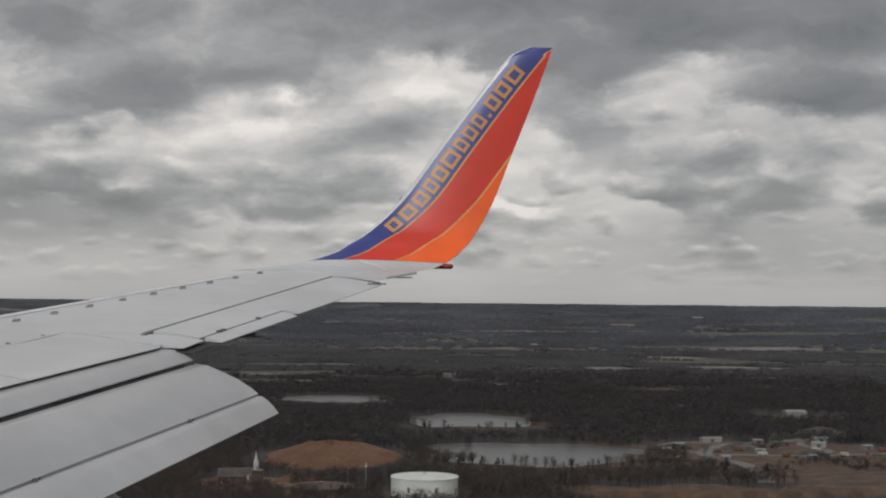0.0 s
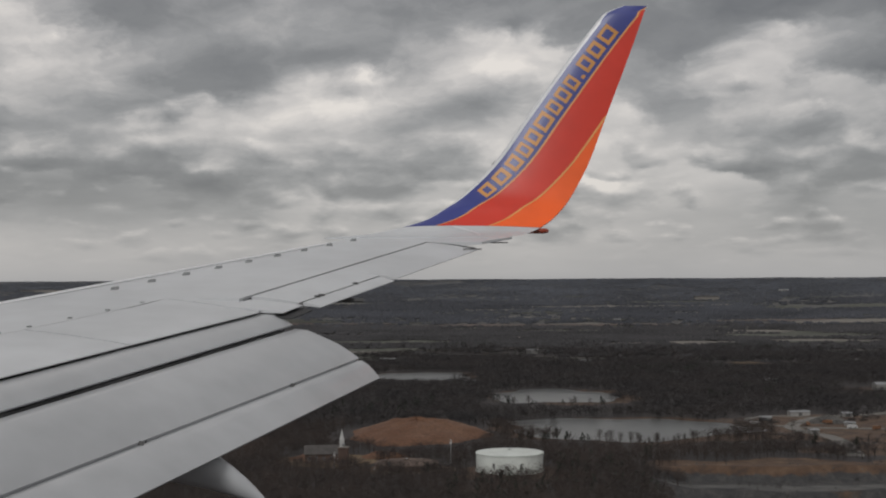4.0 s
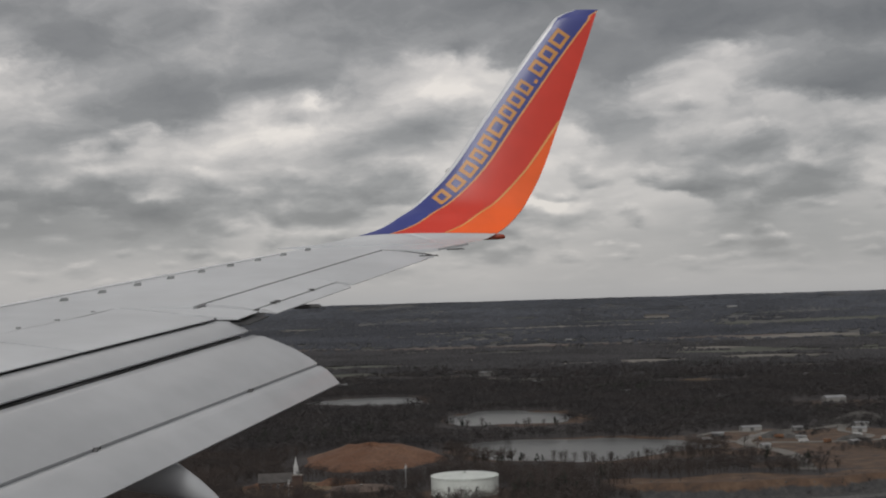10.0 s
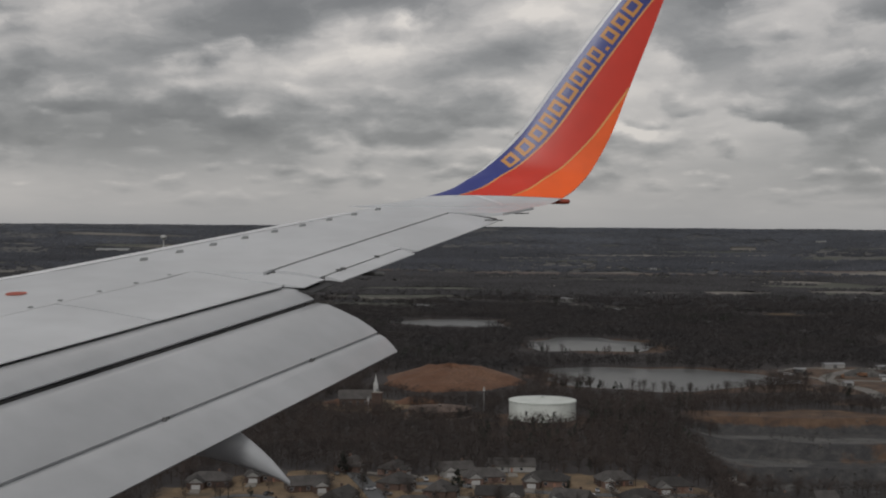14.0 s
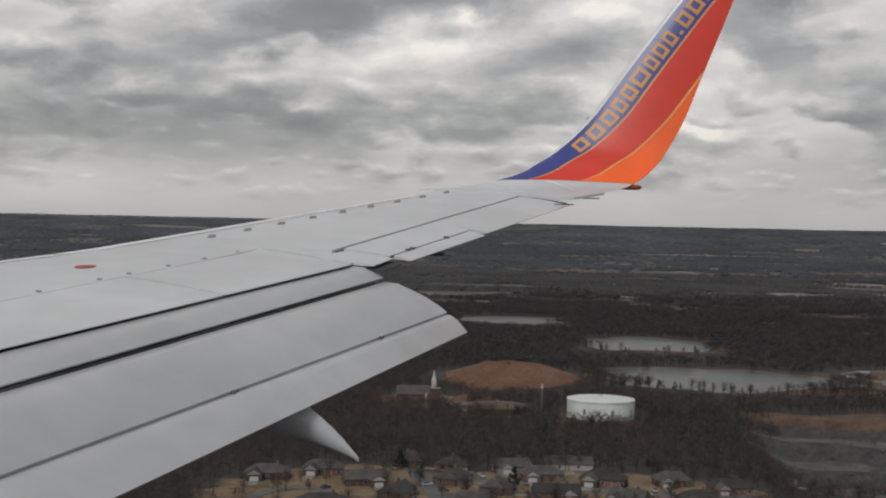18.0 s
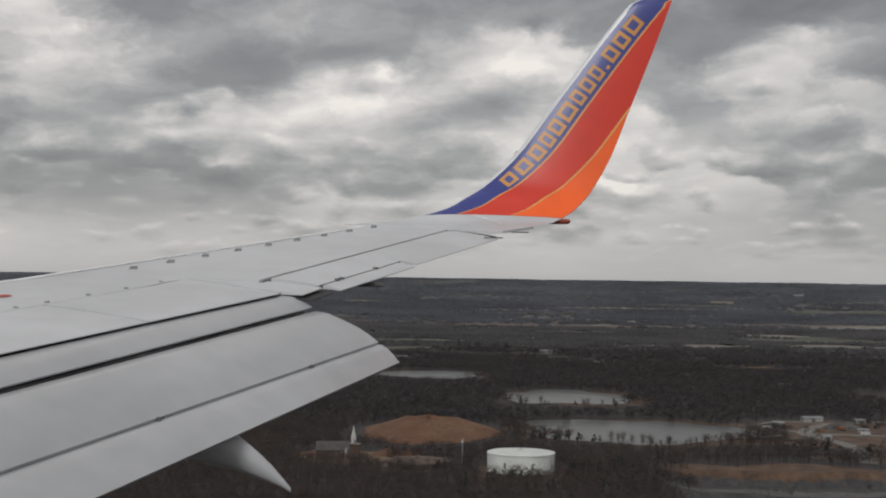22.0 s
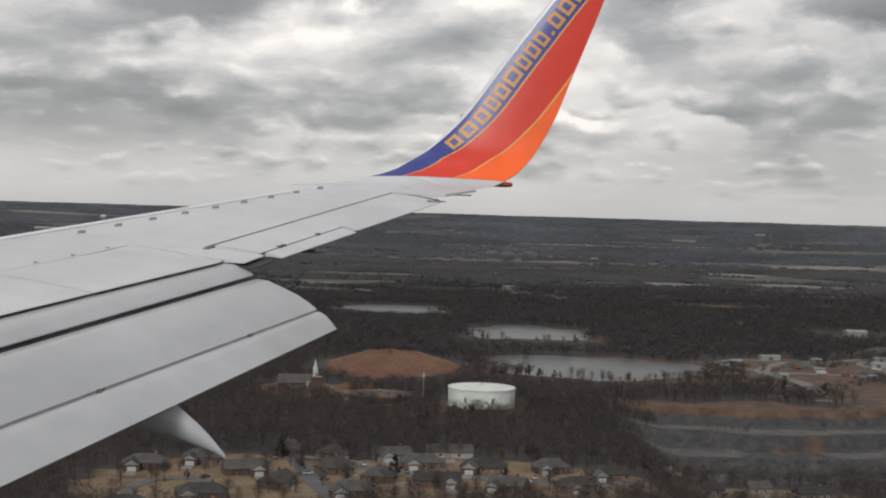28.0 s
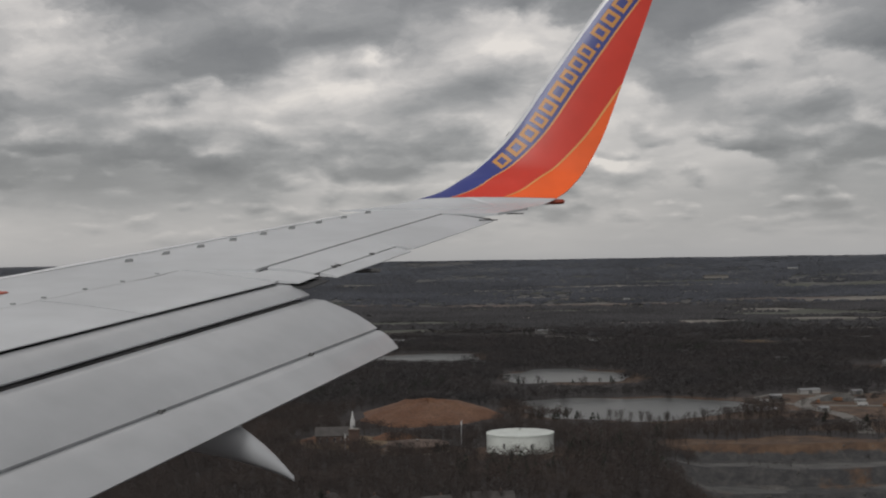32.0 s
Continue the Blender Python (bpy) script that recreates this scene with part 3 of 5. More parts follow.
def across(s):
    """Unit vector (y, z) square to the winglet's surface, towards the cabin."""
    a, b = station(max(s - 0.01, 0)), station(min(s + 0.01, 1))
    dy_, dz_ = b[0] - a[0], b[1] - a[1]
    n = math.hypot(dy_, dz_)
    return -dz_ / n, dy_ / n


def winglet_point(s, c, side, lift=0.0):
    """c: share of the chord from the leading edge; side 1 faces the cabin."""
    y, z, xa, xb = station(s)
    ny, nz = across(s)
    h = 0.085 * (xb - xa) * (c ** 0.5 * (1 - c) * 1.9 + 0.02) * min(1.0, 1.3 - s * 0.5) * (0.12 + 0.88 * min(1.0, s / 0.3) ** 2) + lift
    return (xa + (xb - xa) * c, y + ny * h * side, z + nz * h * side)


CS = [0, 0.01, 0.03, 0.07, 0.13, 0.22, 0.34, 0.48, 0.63, 0.78, 0.9, 1.0]
SS = [i / 48 for i in range(49)]
part("winglet_root", loft("winglet_root", [[winglet_point(s, c, 1) for c in CS] + [winglet_point(s, c, -1) for c in CS[-2:0:-1]] for s in [i * 0.156 / 10 for i in range(11)]], WING, 50), wing, "grey fairing where the wing turns up into the winglet")
winglet = part("winglet", loft("winglet", [[winglet_point(s, c, 1) for c in CS] + [winglet_point(s, c, -1) for c in CS[-2:0:-1]] for s in SS if s > 0.15], WHITE, 50), wing, "upswept winglet painted blue, red and orange")


def share(s, metres):
    y, z, xa, xb = station(s)
    return metres / (xb - xa)


def paint(name, s0, s1, left, right, side, lift, mat, n=40, m=8):
    verts, faces = [], []
    for i in range(n + 1):
        s = s0 + (s1 - s0) * i / n
        a, b = left(s), max(right(s), left(s) + 1e-4)
        for k in range(m + 1):
            verts.append(winglet_point(s, min(max(a + (b - a) * k / m, 0.0), 1.0), side, lift))
    for i in range(n):
        for k in range(m):
            j = i * (m + 1) + k
            faces.append((j, j + 1, j + m + 2, j + m + 1))
    return to_mesh(name, verts, faces, mat, 60)


def blue_from(s):
    return 0.0 if s > 0.80 else share(s, 0.06)


def gold_at(s):
    return min(share(s, 0.415 - 0.1 * max(0, s - 0.82) / 0.18), 0.985)


def orange_at(s):
    z = station(s)[1]
    return 1 - share(s, np.interp(z, (0.6, 0.73, 0.98, 1.39, 1.95), (0.62, 0.47, 0.34, 0.18, 0.0)))


S0 = 0.155
for side in (1, -1):
    part("blue_band", paint("blue_band", S0, 0.998, blue_from, gold_at, side, 0.002, BLUE), winglet, "dark blue painted band")
    part("red_band", paint("red_band", S0, 0.93, gold_at, lambda s: 1.0 if s > 0.61 else orange_at(s), side, 0.002, RED), winglet, "red painted band")
    part("orange_band", paint("orange_band", S0, 0.605, orange_at, lambda s: 1.0, side, 0.003, ORANGE), winglet, "orange painted band")
    part("gold_line", paint("gold_line", S0, 0.97, lambda s: gold_at(s) - share(s, 0.010), lambda s: gold_at(s) + share(s, 0.014), side, 0.004, PALE_GOLD, m=2), winglet, "thin gold line")
    part("gold_line", paint("gold_line", S0, 0.60, lambda s: orange_at(s) - share(s, 0.016), lambda s: orange_at(s) + share(s, 0.012), side, 0.005, PALE_GOLD, m=2), winglet, "thin gold line")
# plain gold bars where the airline's name runs up the blue band
height_at = [(s, station(s)[1]) for s in (i / 2000 for i in range(2001))]


def s_at(z):
    return min(height_at, key=lambda e: abs(e[1] - z))[0]


LETTERS = (0.85, 1.0, 0.95, 0.8, 0.95, 1.25, 0.8, 0.85, 0.8, 0.3, 0.95, 1.0, 1.2)
TOP, FOOT = 2.98, 1.02
unit = (TOP - FOOT) / (sum(LETTERS) + 0.28 * (len(LETTERS) - 1))
z_now = FOOT


def name_bar(za, zb, p0, p1):
    """A bar square to the band: p runs across it, z along it."""
    verts, faces = [], []
    for i in range(5):
        for k in range(5):
            p = p0 + (p1 - p0) * k / 4
            z = za + (zb - za) * i / 4 - 0.58 * p
            s = s_at(z)
            verts.append(winglet_point(s, share(s, 0.243 + 1.23 * p), 1, 0.0045))
    for i in range(4):
        for k in range(4):
            j = i * 5 + k
            faces.append((j, j + 1, j + 6, j + 5))
    return to_mesh("name_bar", verts, faces, GOLD, 60)


for w in LETTERS:
    if w < 0.4:
        part("name_bar", name_bar(z_now, z_now + w * unit, 0.05, 0.088), winglet, "plain gold bar")
    else:
        slim = 0.27 * min(w, 1.0) * unit
        for za, zb, p0, p1 in ((0, slim, -0.09, 0.09), (w * unit - slim, w * unit, -0.09, 0.09), (slim, w * unit - slim, -0.09, -0.05), (slim, w * unit - slim, 0.05, 0.09)):
            part("name_bar", name_bar(z_now + za, z_now + zb, p0, p1), winglet, "plain gold bar")
    z_now = z_now + (w + 0.28) * unit
# white strip painted as the curved highlight from the winglet's foot to the trailing edge
foot = [winglet_point(0.15 * i / 16, 0.84 - 0.44 * (i / 16) ** 1.8, 1, 0.006) for i in range(1, 17)]
verts = [(x + d * (0.4 + i / 12), y, z) for i, (x, y, z) in enumerate(foot) for d in (-0.028, 0.022)]
faces = [(2 * i, 2 * i + 1, 2 * i + 3, 2 * i + 2) for i in range(len(foot) - 1)]
part("joint_line", to_mesh("joint_line", verts, faces, WHITE, 60), wing, "curved white highlight painted at the wing tip")
# small probe on the winglet's leading edge
part("probe", loft("probe", [[(-0.07 + 0.02 * k, 15.41 - 0.06 * k, 1.40 + 0.012 * k + 0.005 * math.sin(a)) for a in (0, 2.1, 4.2)] for k in (0, 1, 2)], SOOT), winglet, "tiny probe")


# ---------------------------------------------------------------- land
def smooth(a, b, v):
    t = np.clip((np.asarray(v, float) - a) / (b - a), 0, 1)
    return t * t * (3 - 2 * t)


def wave(x, y, size, seed=0.0):
    """Cheap rolling noise from a few sines, about -1 to 1."""
    x, y = np.asarray(x, float) / size, np.asarray(y, float) / size
    return (np.sin(x * 1.7 + y * 0.6 + seed) + np.sin(x * -0.8 + y * 1.9 + seed * 2.1 + 1.3) + np.sin(x * 3.1 - y * 2.3 + seed * 0.7) * 0.6 + np.sin(x * 5.3 + y * 4.7 + seed * 1.9) * 0.35) / 2.95


def quarry_line(x, y):
    """Distance coordinate across the quarry steps; the rim is at 838."""
    return np.asarray(y, float) + 15 * wave(x, y, 66, 2.0) + 6.0 * wave(x, y, 19, 5.0) + 1.6 * wave(x, y, 7, 7.0) - 0.10 * (np.asarray(x, float) - 120)


def bench_lines(x, y):
    """The same coordinate for the upper, middle and lower face, each with its own bends."""
    q = quarry_line(x, y)
    return q, q + 9 * wave(x, y, 52, 11.0), q + 12 * wave(x, y, 64, 14.0) + 4 * wave(x, y, 23, 4.0)


def quarry_zone(x):
    return smooth(72, 120, np.asarray(x, float)) * (1 - smooth(420, 470, x))


def land(x, y):
    x, y = np.asarray(x, float), np.asarray(y, float)
    r = np.hypot(x, y)
    z = (EYE - 4) * np.clip((r - 2500) / 2400, 0, 0.99) ** 2
    q, zone = quarry_line(x, y), quarry_zone(x)
    qa, qb, qc = bench_lines(x, y)
    step = 8.5 * (1 - smooth(831, 838, qa)) + 8.0 * (1 - smooth(793, 800, qb)) + 7.5 * (1 - smooth(752, 759, qc))
    step = step * smooth(400, 650, y)
    z = z - step * zone
    z = z + 1.2 * wave(x, y, 90, 1.0) * smooth(950, 1500, r)
    return z


def spread(fine0, fine1, step, far=4960, grow=1.17):
    """Grid lines: even inside the fine stretch, widening outside it."""
    v = list(np.arange(fine0, fine1 + step / 2, step))
    d = step
    while v[-1] < far:
        d *= grow
        v.append(min(v[-1] + d, far))
    d = step
    while v[0] > -far:
        d *= grow
        v.insert(0, max(v[0] - d, -far))
    return np.array(v)


gx, gy = spread(-180, 440, 4.0), spread(500, 1180, 2.6)
GX, GY = np.meshgrid(gx, gy)
GZ = land(GX, GY)
nx, ny = len(gx), len(gy)
gv = np.stack([GX, GY, GZ], -1).reshape(-1, 3)
ii = (np.arange(ny - 1)[:, None] * nx + np.arange(nx - 1)[None]).reshape(-1)
gf = np.stack([ii, ii + 1, ii + nx + 1, ii + nx], -1)


def raw_mesh(name, verts, faces, mat, smooth_shade=True):
    """Large meshes straight from arrays; all faces have the same number of corners."""
    me = bpy.data.meshes.new(name)
    k = faces.shape[1]
    me.vertices.add(len(verts))
    me.vertices.foreach_set("co", np.ascontiguousarray(verts, np.float32).ravel())
    me.loops.add(faces.size)
    me.loops.foreach_set("vertex_index", np.ascontiguousarray(faces, np.int32).ravel())
    me.polygons.add(len(faces))
    me.polygons.foreach_set("loop_start", np.arange(0, faces.size, k, dtype=np.int32))
    me.polygons.foreach_set("use_smooth", np.full(len(faces), smooth_shade))
    me.materials.append(mat)
    me.update(calc_edges=True)
    return me


# where things lie: (x, y, half width, half depth)
PONDS = ((98, 1040, 92, 78), (56, 1330, 62, 78), (-92, 1600, 66, 62))
VILLAGE = ((-92, 560, 68, 66), (0, 585, 84, 50))
BANKS = ((95, 938, 100, 32), (300, 985, 120, 42), (280, 915, 90, 38), (60, 1225, 78, 62), (-92, 1512, 72, 50))
YARD = ((288, 1070, 122, 84), (395, 1400, 60, 60))
TANKS = ((8, 817, 31, 25), (8, 792, 38, 14), (-54, 822, 29, 23))
CLEARINGS = ((-105, 862, 34, 34), (150, 690, 60, 20), (-20, 2010, 120, 60), (330, 1780, 70, 50))


def inside(x, y, e, soft=0.25):
    """1 inside an uneven ellipse, falling to 0 at its edge."""
    d = np.hypot((np.asarray(x, float) - e[0]) / e[2], (np.asarray(y, float) - e[1]) / e[3])
    d = d + 0.12 * wave(x, y, 22, e[0])
    return 1 - smooth(1 - soft, 1 + soft, d)


def most(x, y, group, soft=0.25):
    return np.max([inside(x, y, e, soft) for e in group], axis=0)


q, zone = quarry_line(GX, GY), quarry_zone(GX)
w_rock = zone * smooth(716, 736, GY + 14 * wave(GX, GY, 40, 8)) * (1 - smooth(834, 842, q))
w_soil = zone * smooth(831, 838, q) * (1 - smooth(852, 870, q + 9 * wave(GX, GY, 25, 3)))
w_soil = np.maximum(w_soil, 0.62 * np.max([inside(GX, GY, (e[0] + 10, e[1], e[2] + 20, e[3] + 16), 0.12) for e in PONDS], axis=0))
w_soil = np.maximum(w_soil, 0.62 * most(GX, GY, YARD + ((300, 985, 120, 42), (280, 915, 90, 38))))
w_soil = np.maximum(w_soil, 0.8 * most(GX, GY, TANKS))
w_soil = np.maximum(w_soil, zone * 0.5 * smooth(0.1, 0.7, wave(GX, GY, 30, 6)) * smooth(690, 720, GY) * (1 - smooth(800, 830, q)))
w_rock = np.maximum(w_rock, 0.7 * most(GX, GY, YARD) * smooth(-0.2, 0.3, wave(GX, GY, 30, 4)))
_, qb, qc = bench_lines(GX, GY)
w_dust_haze = zone * (0.85 * smooth(801, 806, qb) * (1 - smooth(812, 826, q)) + 0.85 * smooth(760, 765, qc) * (1 - smooth(774, 788, qb)) + 0.8 * smooth(722, 730, q) * (1 - smooth(738, 751, qc))) * smooth(-0.75, 0.0, wave(GX, GY, 37, 9.0))
w_dust_haze = np.maximum(w_dust_haze, 0.75 * most(GX, GY, YARD[:1]) * smooth(0.0, 0.5, wave(GX, GY, 38, 2.2)))
# Haze over far ground is painted with the same pale grey by distance.
w_dust_haze = np.maximum(np.clip(w_dust_haze, 0, 1), 0.75 * smooth(2300, 3600, np.hypot(GX, GY)))
w_straw = np.maximum(0.9 * most(GX, GY, VILLAGE), 0.8 * most(GX, GY, CLEARINGS))
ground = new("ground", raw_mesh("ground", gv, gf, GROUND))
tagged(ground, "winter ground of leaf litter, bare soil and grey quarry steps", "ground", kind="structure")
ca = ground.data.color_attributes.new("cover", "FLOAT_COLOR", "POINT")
ca.data.foreach_set("color", np.stack([w_rock, w_soil, w_straw, w_dust_haze], -1).astype(np.float32).ravel())


def patch_mesh(name, cx, cy, rx, ry, mat, lift, seed, n=44, rings=6, rough=0.16):
    """An uneven sheet draped on the land."""
    verts, faces = [], []
    for i in range(rings + 1):
        for k in range(n):
            a = 2 * math.pi * k / n
            rr = (i / rings) * (1 + rough * (math.sin(3 * a + seed) + 0.7 * math.sin(5 * a + seed * 2.3) + 0.4 * math.sin(9 * a + seed * 3.1)))
            x, y = cx + rx * rr * math.cos(a), cy + ry * rr * math.sin(a)
            verts.append((x, y, float(land(x, y)) + lift if lift is not None else 0.0))
    for i in range(rings):
        for k in range(n):
            j = (k + 1) % n
            faces.append((i * n + k, i * n + j, (i + 1) * n + j, (i + 1) * n + k))
    return to_mesh(name, verts, faces, mat, 80)


for i, (x, y, a, b) in enumerate(PONDS):
    ob = new("water", patch_mesh("water", x, y, a, b, WATER, 0.35, 1.0 + i * 1.7, rough=0.10))
    tagged(ob, "grey pond water reflecting the overcast sky", "pond", kind="structure")

# fields far off: (x, y, half width, half depth, cover)
RED_FIELD = material("reddish_broomsedge", (0.098, 0.075, 0.066), 0.95, 0, 18, 0.15, 90, 0.3)
FIELDS = [(-160, 2420, 150, 62, 0), (560, 2620, 170, 70, 0), (820, 3150, 170, 60, 1), (-620, 2950, 180, 70, 0), (1000, 3700, 260, 60, 0), (-1050, 3900, 240, 60, 0), (-1300, 4300, 220, 36, 1),
          (120, 3080, 380, 46, 2), (640, 3210, 190, 30, 2), (-420, 3160, 200, 32, 2), (1120, 3050, 240, 44, 0), (330, 2330, 36, 40, 2), (60, 2200, 60, 24, 2)]
frng = np.random.default_rng(5)
for i in range(90):
    d = frng.uniform(1800, 4350)
    a = frng.uniform(-0.5, 0.5)
    k, flat = 0.5 + d / 4200, 1 / (1 + max(0, d - 2500) / 750)
    FIELDS.append((d * math.sin(a), d * math.cos(a), frng.uniform(14, 95) * k, frng.uniform(16, 44) * k * flat, int(frng.uniform() < 0.45)))
for i in range(40):
    d = frng.uniform(1900, 4200)
    a = frng.uniform(-0.42, 0.5)
    k, flat = d / 2600, 1 / (1 + max(0, d - 2500) / 750)
    FIELDS.append((d * math.sin(a), d * math.cos(a), frng.uniform(60, 210) * k, frng.uniform(22, 52) * k * flat, int(frng.uniform() < 0.15)))
for i, (x, y, a, b, pale) in enumerate(FIELDS):
    ob = new("field", patch_mesh("field", x, y, a, b, (FIELD, STUBBLE, RED_FIELD)[pale], 1.6, 0.6 + i * 1.3, rough=0.2 if pale < 2 else 0.12))
    tagged(ob, ("dull green winter pasture between dark woods", "pale stubble field between dark woods", "reddish-brown grass field between dark woods")[pale], "field", kind="structure")


# ---------------------------------------------------------------- woods
def bare_tree(rng, blades, width, thick=0.018):
    """Unit-high leafless tree: a trunk and many thin tapering boughs and twigs, as arrays."""
    v, f = [], []
    for k in range(3):
        a0, a1 = 2.094 * k, 2.094 * (k + 1)
        b = len(v)
        v += [(thick * math.cos(a0), thick * math.sin(a0), -0.02), (thick * math.cos(a1), thick * math.sin(a1), -0.02), (0, 0, 0.72)]
        f.append((b, b + 1, b + 2))
    for k in range(blades):
        a, z0 = rng.uniform(0, 6.283), rng.uniform(0.22, 0.72)
        el = rng.uniform(0.1, 1.2)
        ln = rng.uniform(0.2, 0.42) * (1.15 - 0.5 * abs(z0 - 0.45))
        r0 = rng.uniform(0, 0.16) if k % 3 else 0
        p = np.array((r0 * math.cos(a), r0 * math.sin(a), z0))
        d = np.array((math.cos(a) * math.cos(el), math.sin(a) * math.cos(el), math.sin(el)))
        s = np.cross(d, rng.normal(size=3))
        s = s / np.linalg.norm(s) * width * rng.uniform(0.6, 1.3)
        b = len(v)
        v += [tuple(p - s), tuple(p + s), tuple(p + d * ln)]
        f.append((b, b + 1, b + 2))
    return np.array(v), np.array(f)


def clump(rng, n=6):
    """Unit-high rough crown for woods far off."""
    v, f = [], []
    for k in range(n):
        c = np.array((rng.uniform(-0.4, 0.4), rng.uniform(-0.4, 0.4), rng.uniform(0.1, 0.35)))
        r, h = rng.uniform(0.14, 0.3), rng.uniform(0.4, 0.7)
        b = len(v)
        for a in (0, 1.57, 3.14, 4.71):
            t = a + rng.uniform(-0.4, 0.4)
            v.append(tuple(c + np.array((r * math.cos(t), r * math.sin(t), rng.uniform(-0.1, 0.1)))))
        v.append(tuple(c + np.array((rng.uniform(-0.1, 0.1), rng.uniform(-0.1, 0.1), h))))
        for k2 in range(4):
            f.append((b + k2, b + (k2 + 1) % 4, b + 4))
    return np.array(v), np.array(f)


def pine(rng, puffs=7, n=6, size=1.0):
    """Unit-high evergreen: a bare stem below an uneven crown of needle puffs."""
    v, f = [], []
    for k in range(3):
        a0, a1 = 2.094 * k, 2.094 * (k + 1)
        b = len(v)
        v += [(0.018 * math.cos(a0), 0.018 * math.sin(a0), -0.02), (0.018 * math.cos(a1), 0.018 * math.sin(a1), -0.02), (0, 0, 0.85)]
        f.append((b, b + 1, b + 2))
    for t in range(puffs):
        u = t / (puffs - 1)
        a, reach = rng.uniform(0, 6.283), (0.23 - 0.19 * u ** 1.5) * rng.uniform(0.4, 1.25)
        c = np.array((reach * math.cos(a), reach * math.sin(a), 0.26 + 0.62 * u + rng.uniform(-0.04, 0.04)))
        r = rng.uniform(0.10, 0.17) * (1.1 - 0.45 * u) * size
        for k in range(n):
            d = rng.normal(size=3)
            d = d / np.linalg.norm(d) * np.array((1, 1, 0.75))
            s = np.cross(d, rng.normal(size=3))
            s = s / np.linalg.norm(s) * r * rng.uniform(0.5, 0.85)
            b = len(v)
            v += [tuple(c + d * r * 0.25 - s), tuple(c + d * r * 0.25 + s), tuple(c + d * r * rng.uniform(0.9, 1.3))]
            f.append((b, b + 1, b + 2))
    return np.array(v), np.array(f)


def scatter(name, templates, x, y, height, mat, rng, wide=1.0):
    """All trees of one kind joined into one mesh."""
    vs, fs, base = [], [], 0
    pick = rng.integers(0, len(templates), len(x))
    z = land(x, y)
    wide = np.broadcast_to(wide, x.shape)
    for t, (tv, tf) in enumerate(templates):
        m = pick == t
        n = int(m.sum())
        if not n:
            continue
        a = rng.uniform(0, 6.283, n)
        h = height[m]
        c, s = np.cos(a), np.sin(a)
        X = (tv[None, :, 0] * c[:, None] - tv[None, :, 1] * s[:, None]) * (h * wide[m])[:, None] + x[m][:, None]
        Y = (tv[None, :, 0] * s[:, None] + tv[None, :, 1] * c[:, None]) * (h * wide[m])[:, None] + y[m][:, None]
        Z = tv[None, :, 2] * h[:, None] + z[m][:, None]
        vs.append(np.stack([X, Y, Z], -1).reshape(-1, 3))
        fs.append((tf[None] + (np.arange(n) * len(tv))[:, None, None]).reshape(-1, 3) + base)
        base += n * len(tv)
    return new(name, raw_mesh(name, np.concatenate(vs), np.concatenate(fs), mat, False))


def sector(r0, r1, step, rng, spread_to=0.52):
    """Jittered points in the stretch of land that lies under the wing's side."""
    xs = np.arange(-r1 * spread_to, r1 * spread_to, step)
    ys = np.arange(r0 * 0.8, r1, step)
    X, Y = np.meshgrid(xs, ys)
    X = X + rng.uniform(-0.5, 0.5, X.shape) * step
    Y = Y + rng.uniform(-0.5, 0.5, Y.shape) * step
    X, Y = X.ravel(), Y.ravel()
    r = np.hypot(X, Y)
    k = (r > r0) & (r < r1) & (np.abs(X) < Y * spread_to + 30)
    return X[k], Y[k]


def open_land(x, y):
    """1 where no wood grows."""
    q, zone = quarry_line(x, y), quarry_zone(x)
    bare = zone * smooth(722, 736, y + 14 * wave(x, y, 40, 8)) * (1 - smooth(856, 868, q + 12 * wave(x, y, 30, 3)))
    for g, s in ((PONDS, 0.05), (VILLAGE, 0.2), (YARD, 0.25), (TANKS, 0.15), (CLEARINGS, 0.2), (BANKS, 0.15)):
        bare = np.maximum(bare, most(x, y, g, s))
    bare = np.maximum(bare, inside(x, y, (-60, 985, 62, 92), 0.1))
    for fx, fy, a, b, p in FIELDS:
        bare = np.maximum(bare, (np.hypot((x - fx) / (a * 1.03), (y - fy) / (b * 1.18)) < 1).astype(float))
    return bare


rng = np.random.default_rng(7)
near_kinds = [bare_tree(rng, 60, 0.0075) for _ in range(7)]
mid_kinds = [bare_tree(rng, 34, 0.015, 0.012) for _ in range(7)]
far_kinds = [clump(rng) for _ in range(6)]
pine_kinds = [pine(rng) for _ in range(4)]
x, y = sector(430, 1050, 6.4, rng)
keep = rng.uniform(size=len(x)) > open_land(x, y) * 1.02
x, y = x[keep], y[keep]
tagged(scatter("bare_woods", near_kinds, x, y, rng.uniform(8.5, 12, len(x)), NEAR_BARK, rng, 1.4), "leafless brown winter woods", "woods", kind="stuff")
x, y = sector(1050, 2350, 7.8, rng)
keep = rng.uniform(size=len(x)) > np.maximum(open_land(x, y) * 1.02, smooth(1850, 2350, np.hypot(x, y)))
x, y = x[keep], y[keep]
tagged(scatter("bare_woods", mid_kinds, x, y, rng.uniform(8, 11.5, len(x)), BARK, rng, 1.75), "leafless grey-brown winter woods", "woods", kind="stuff")
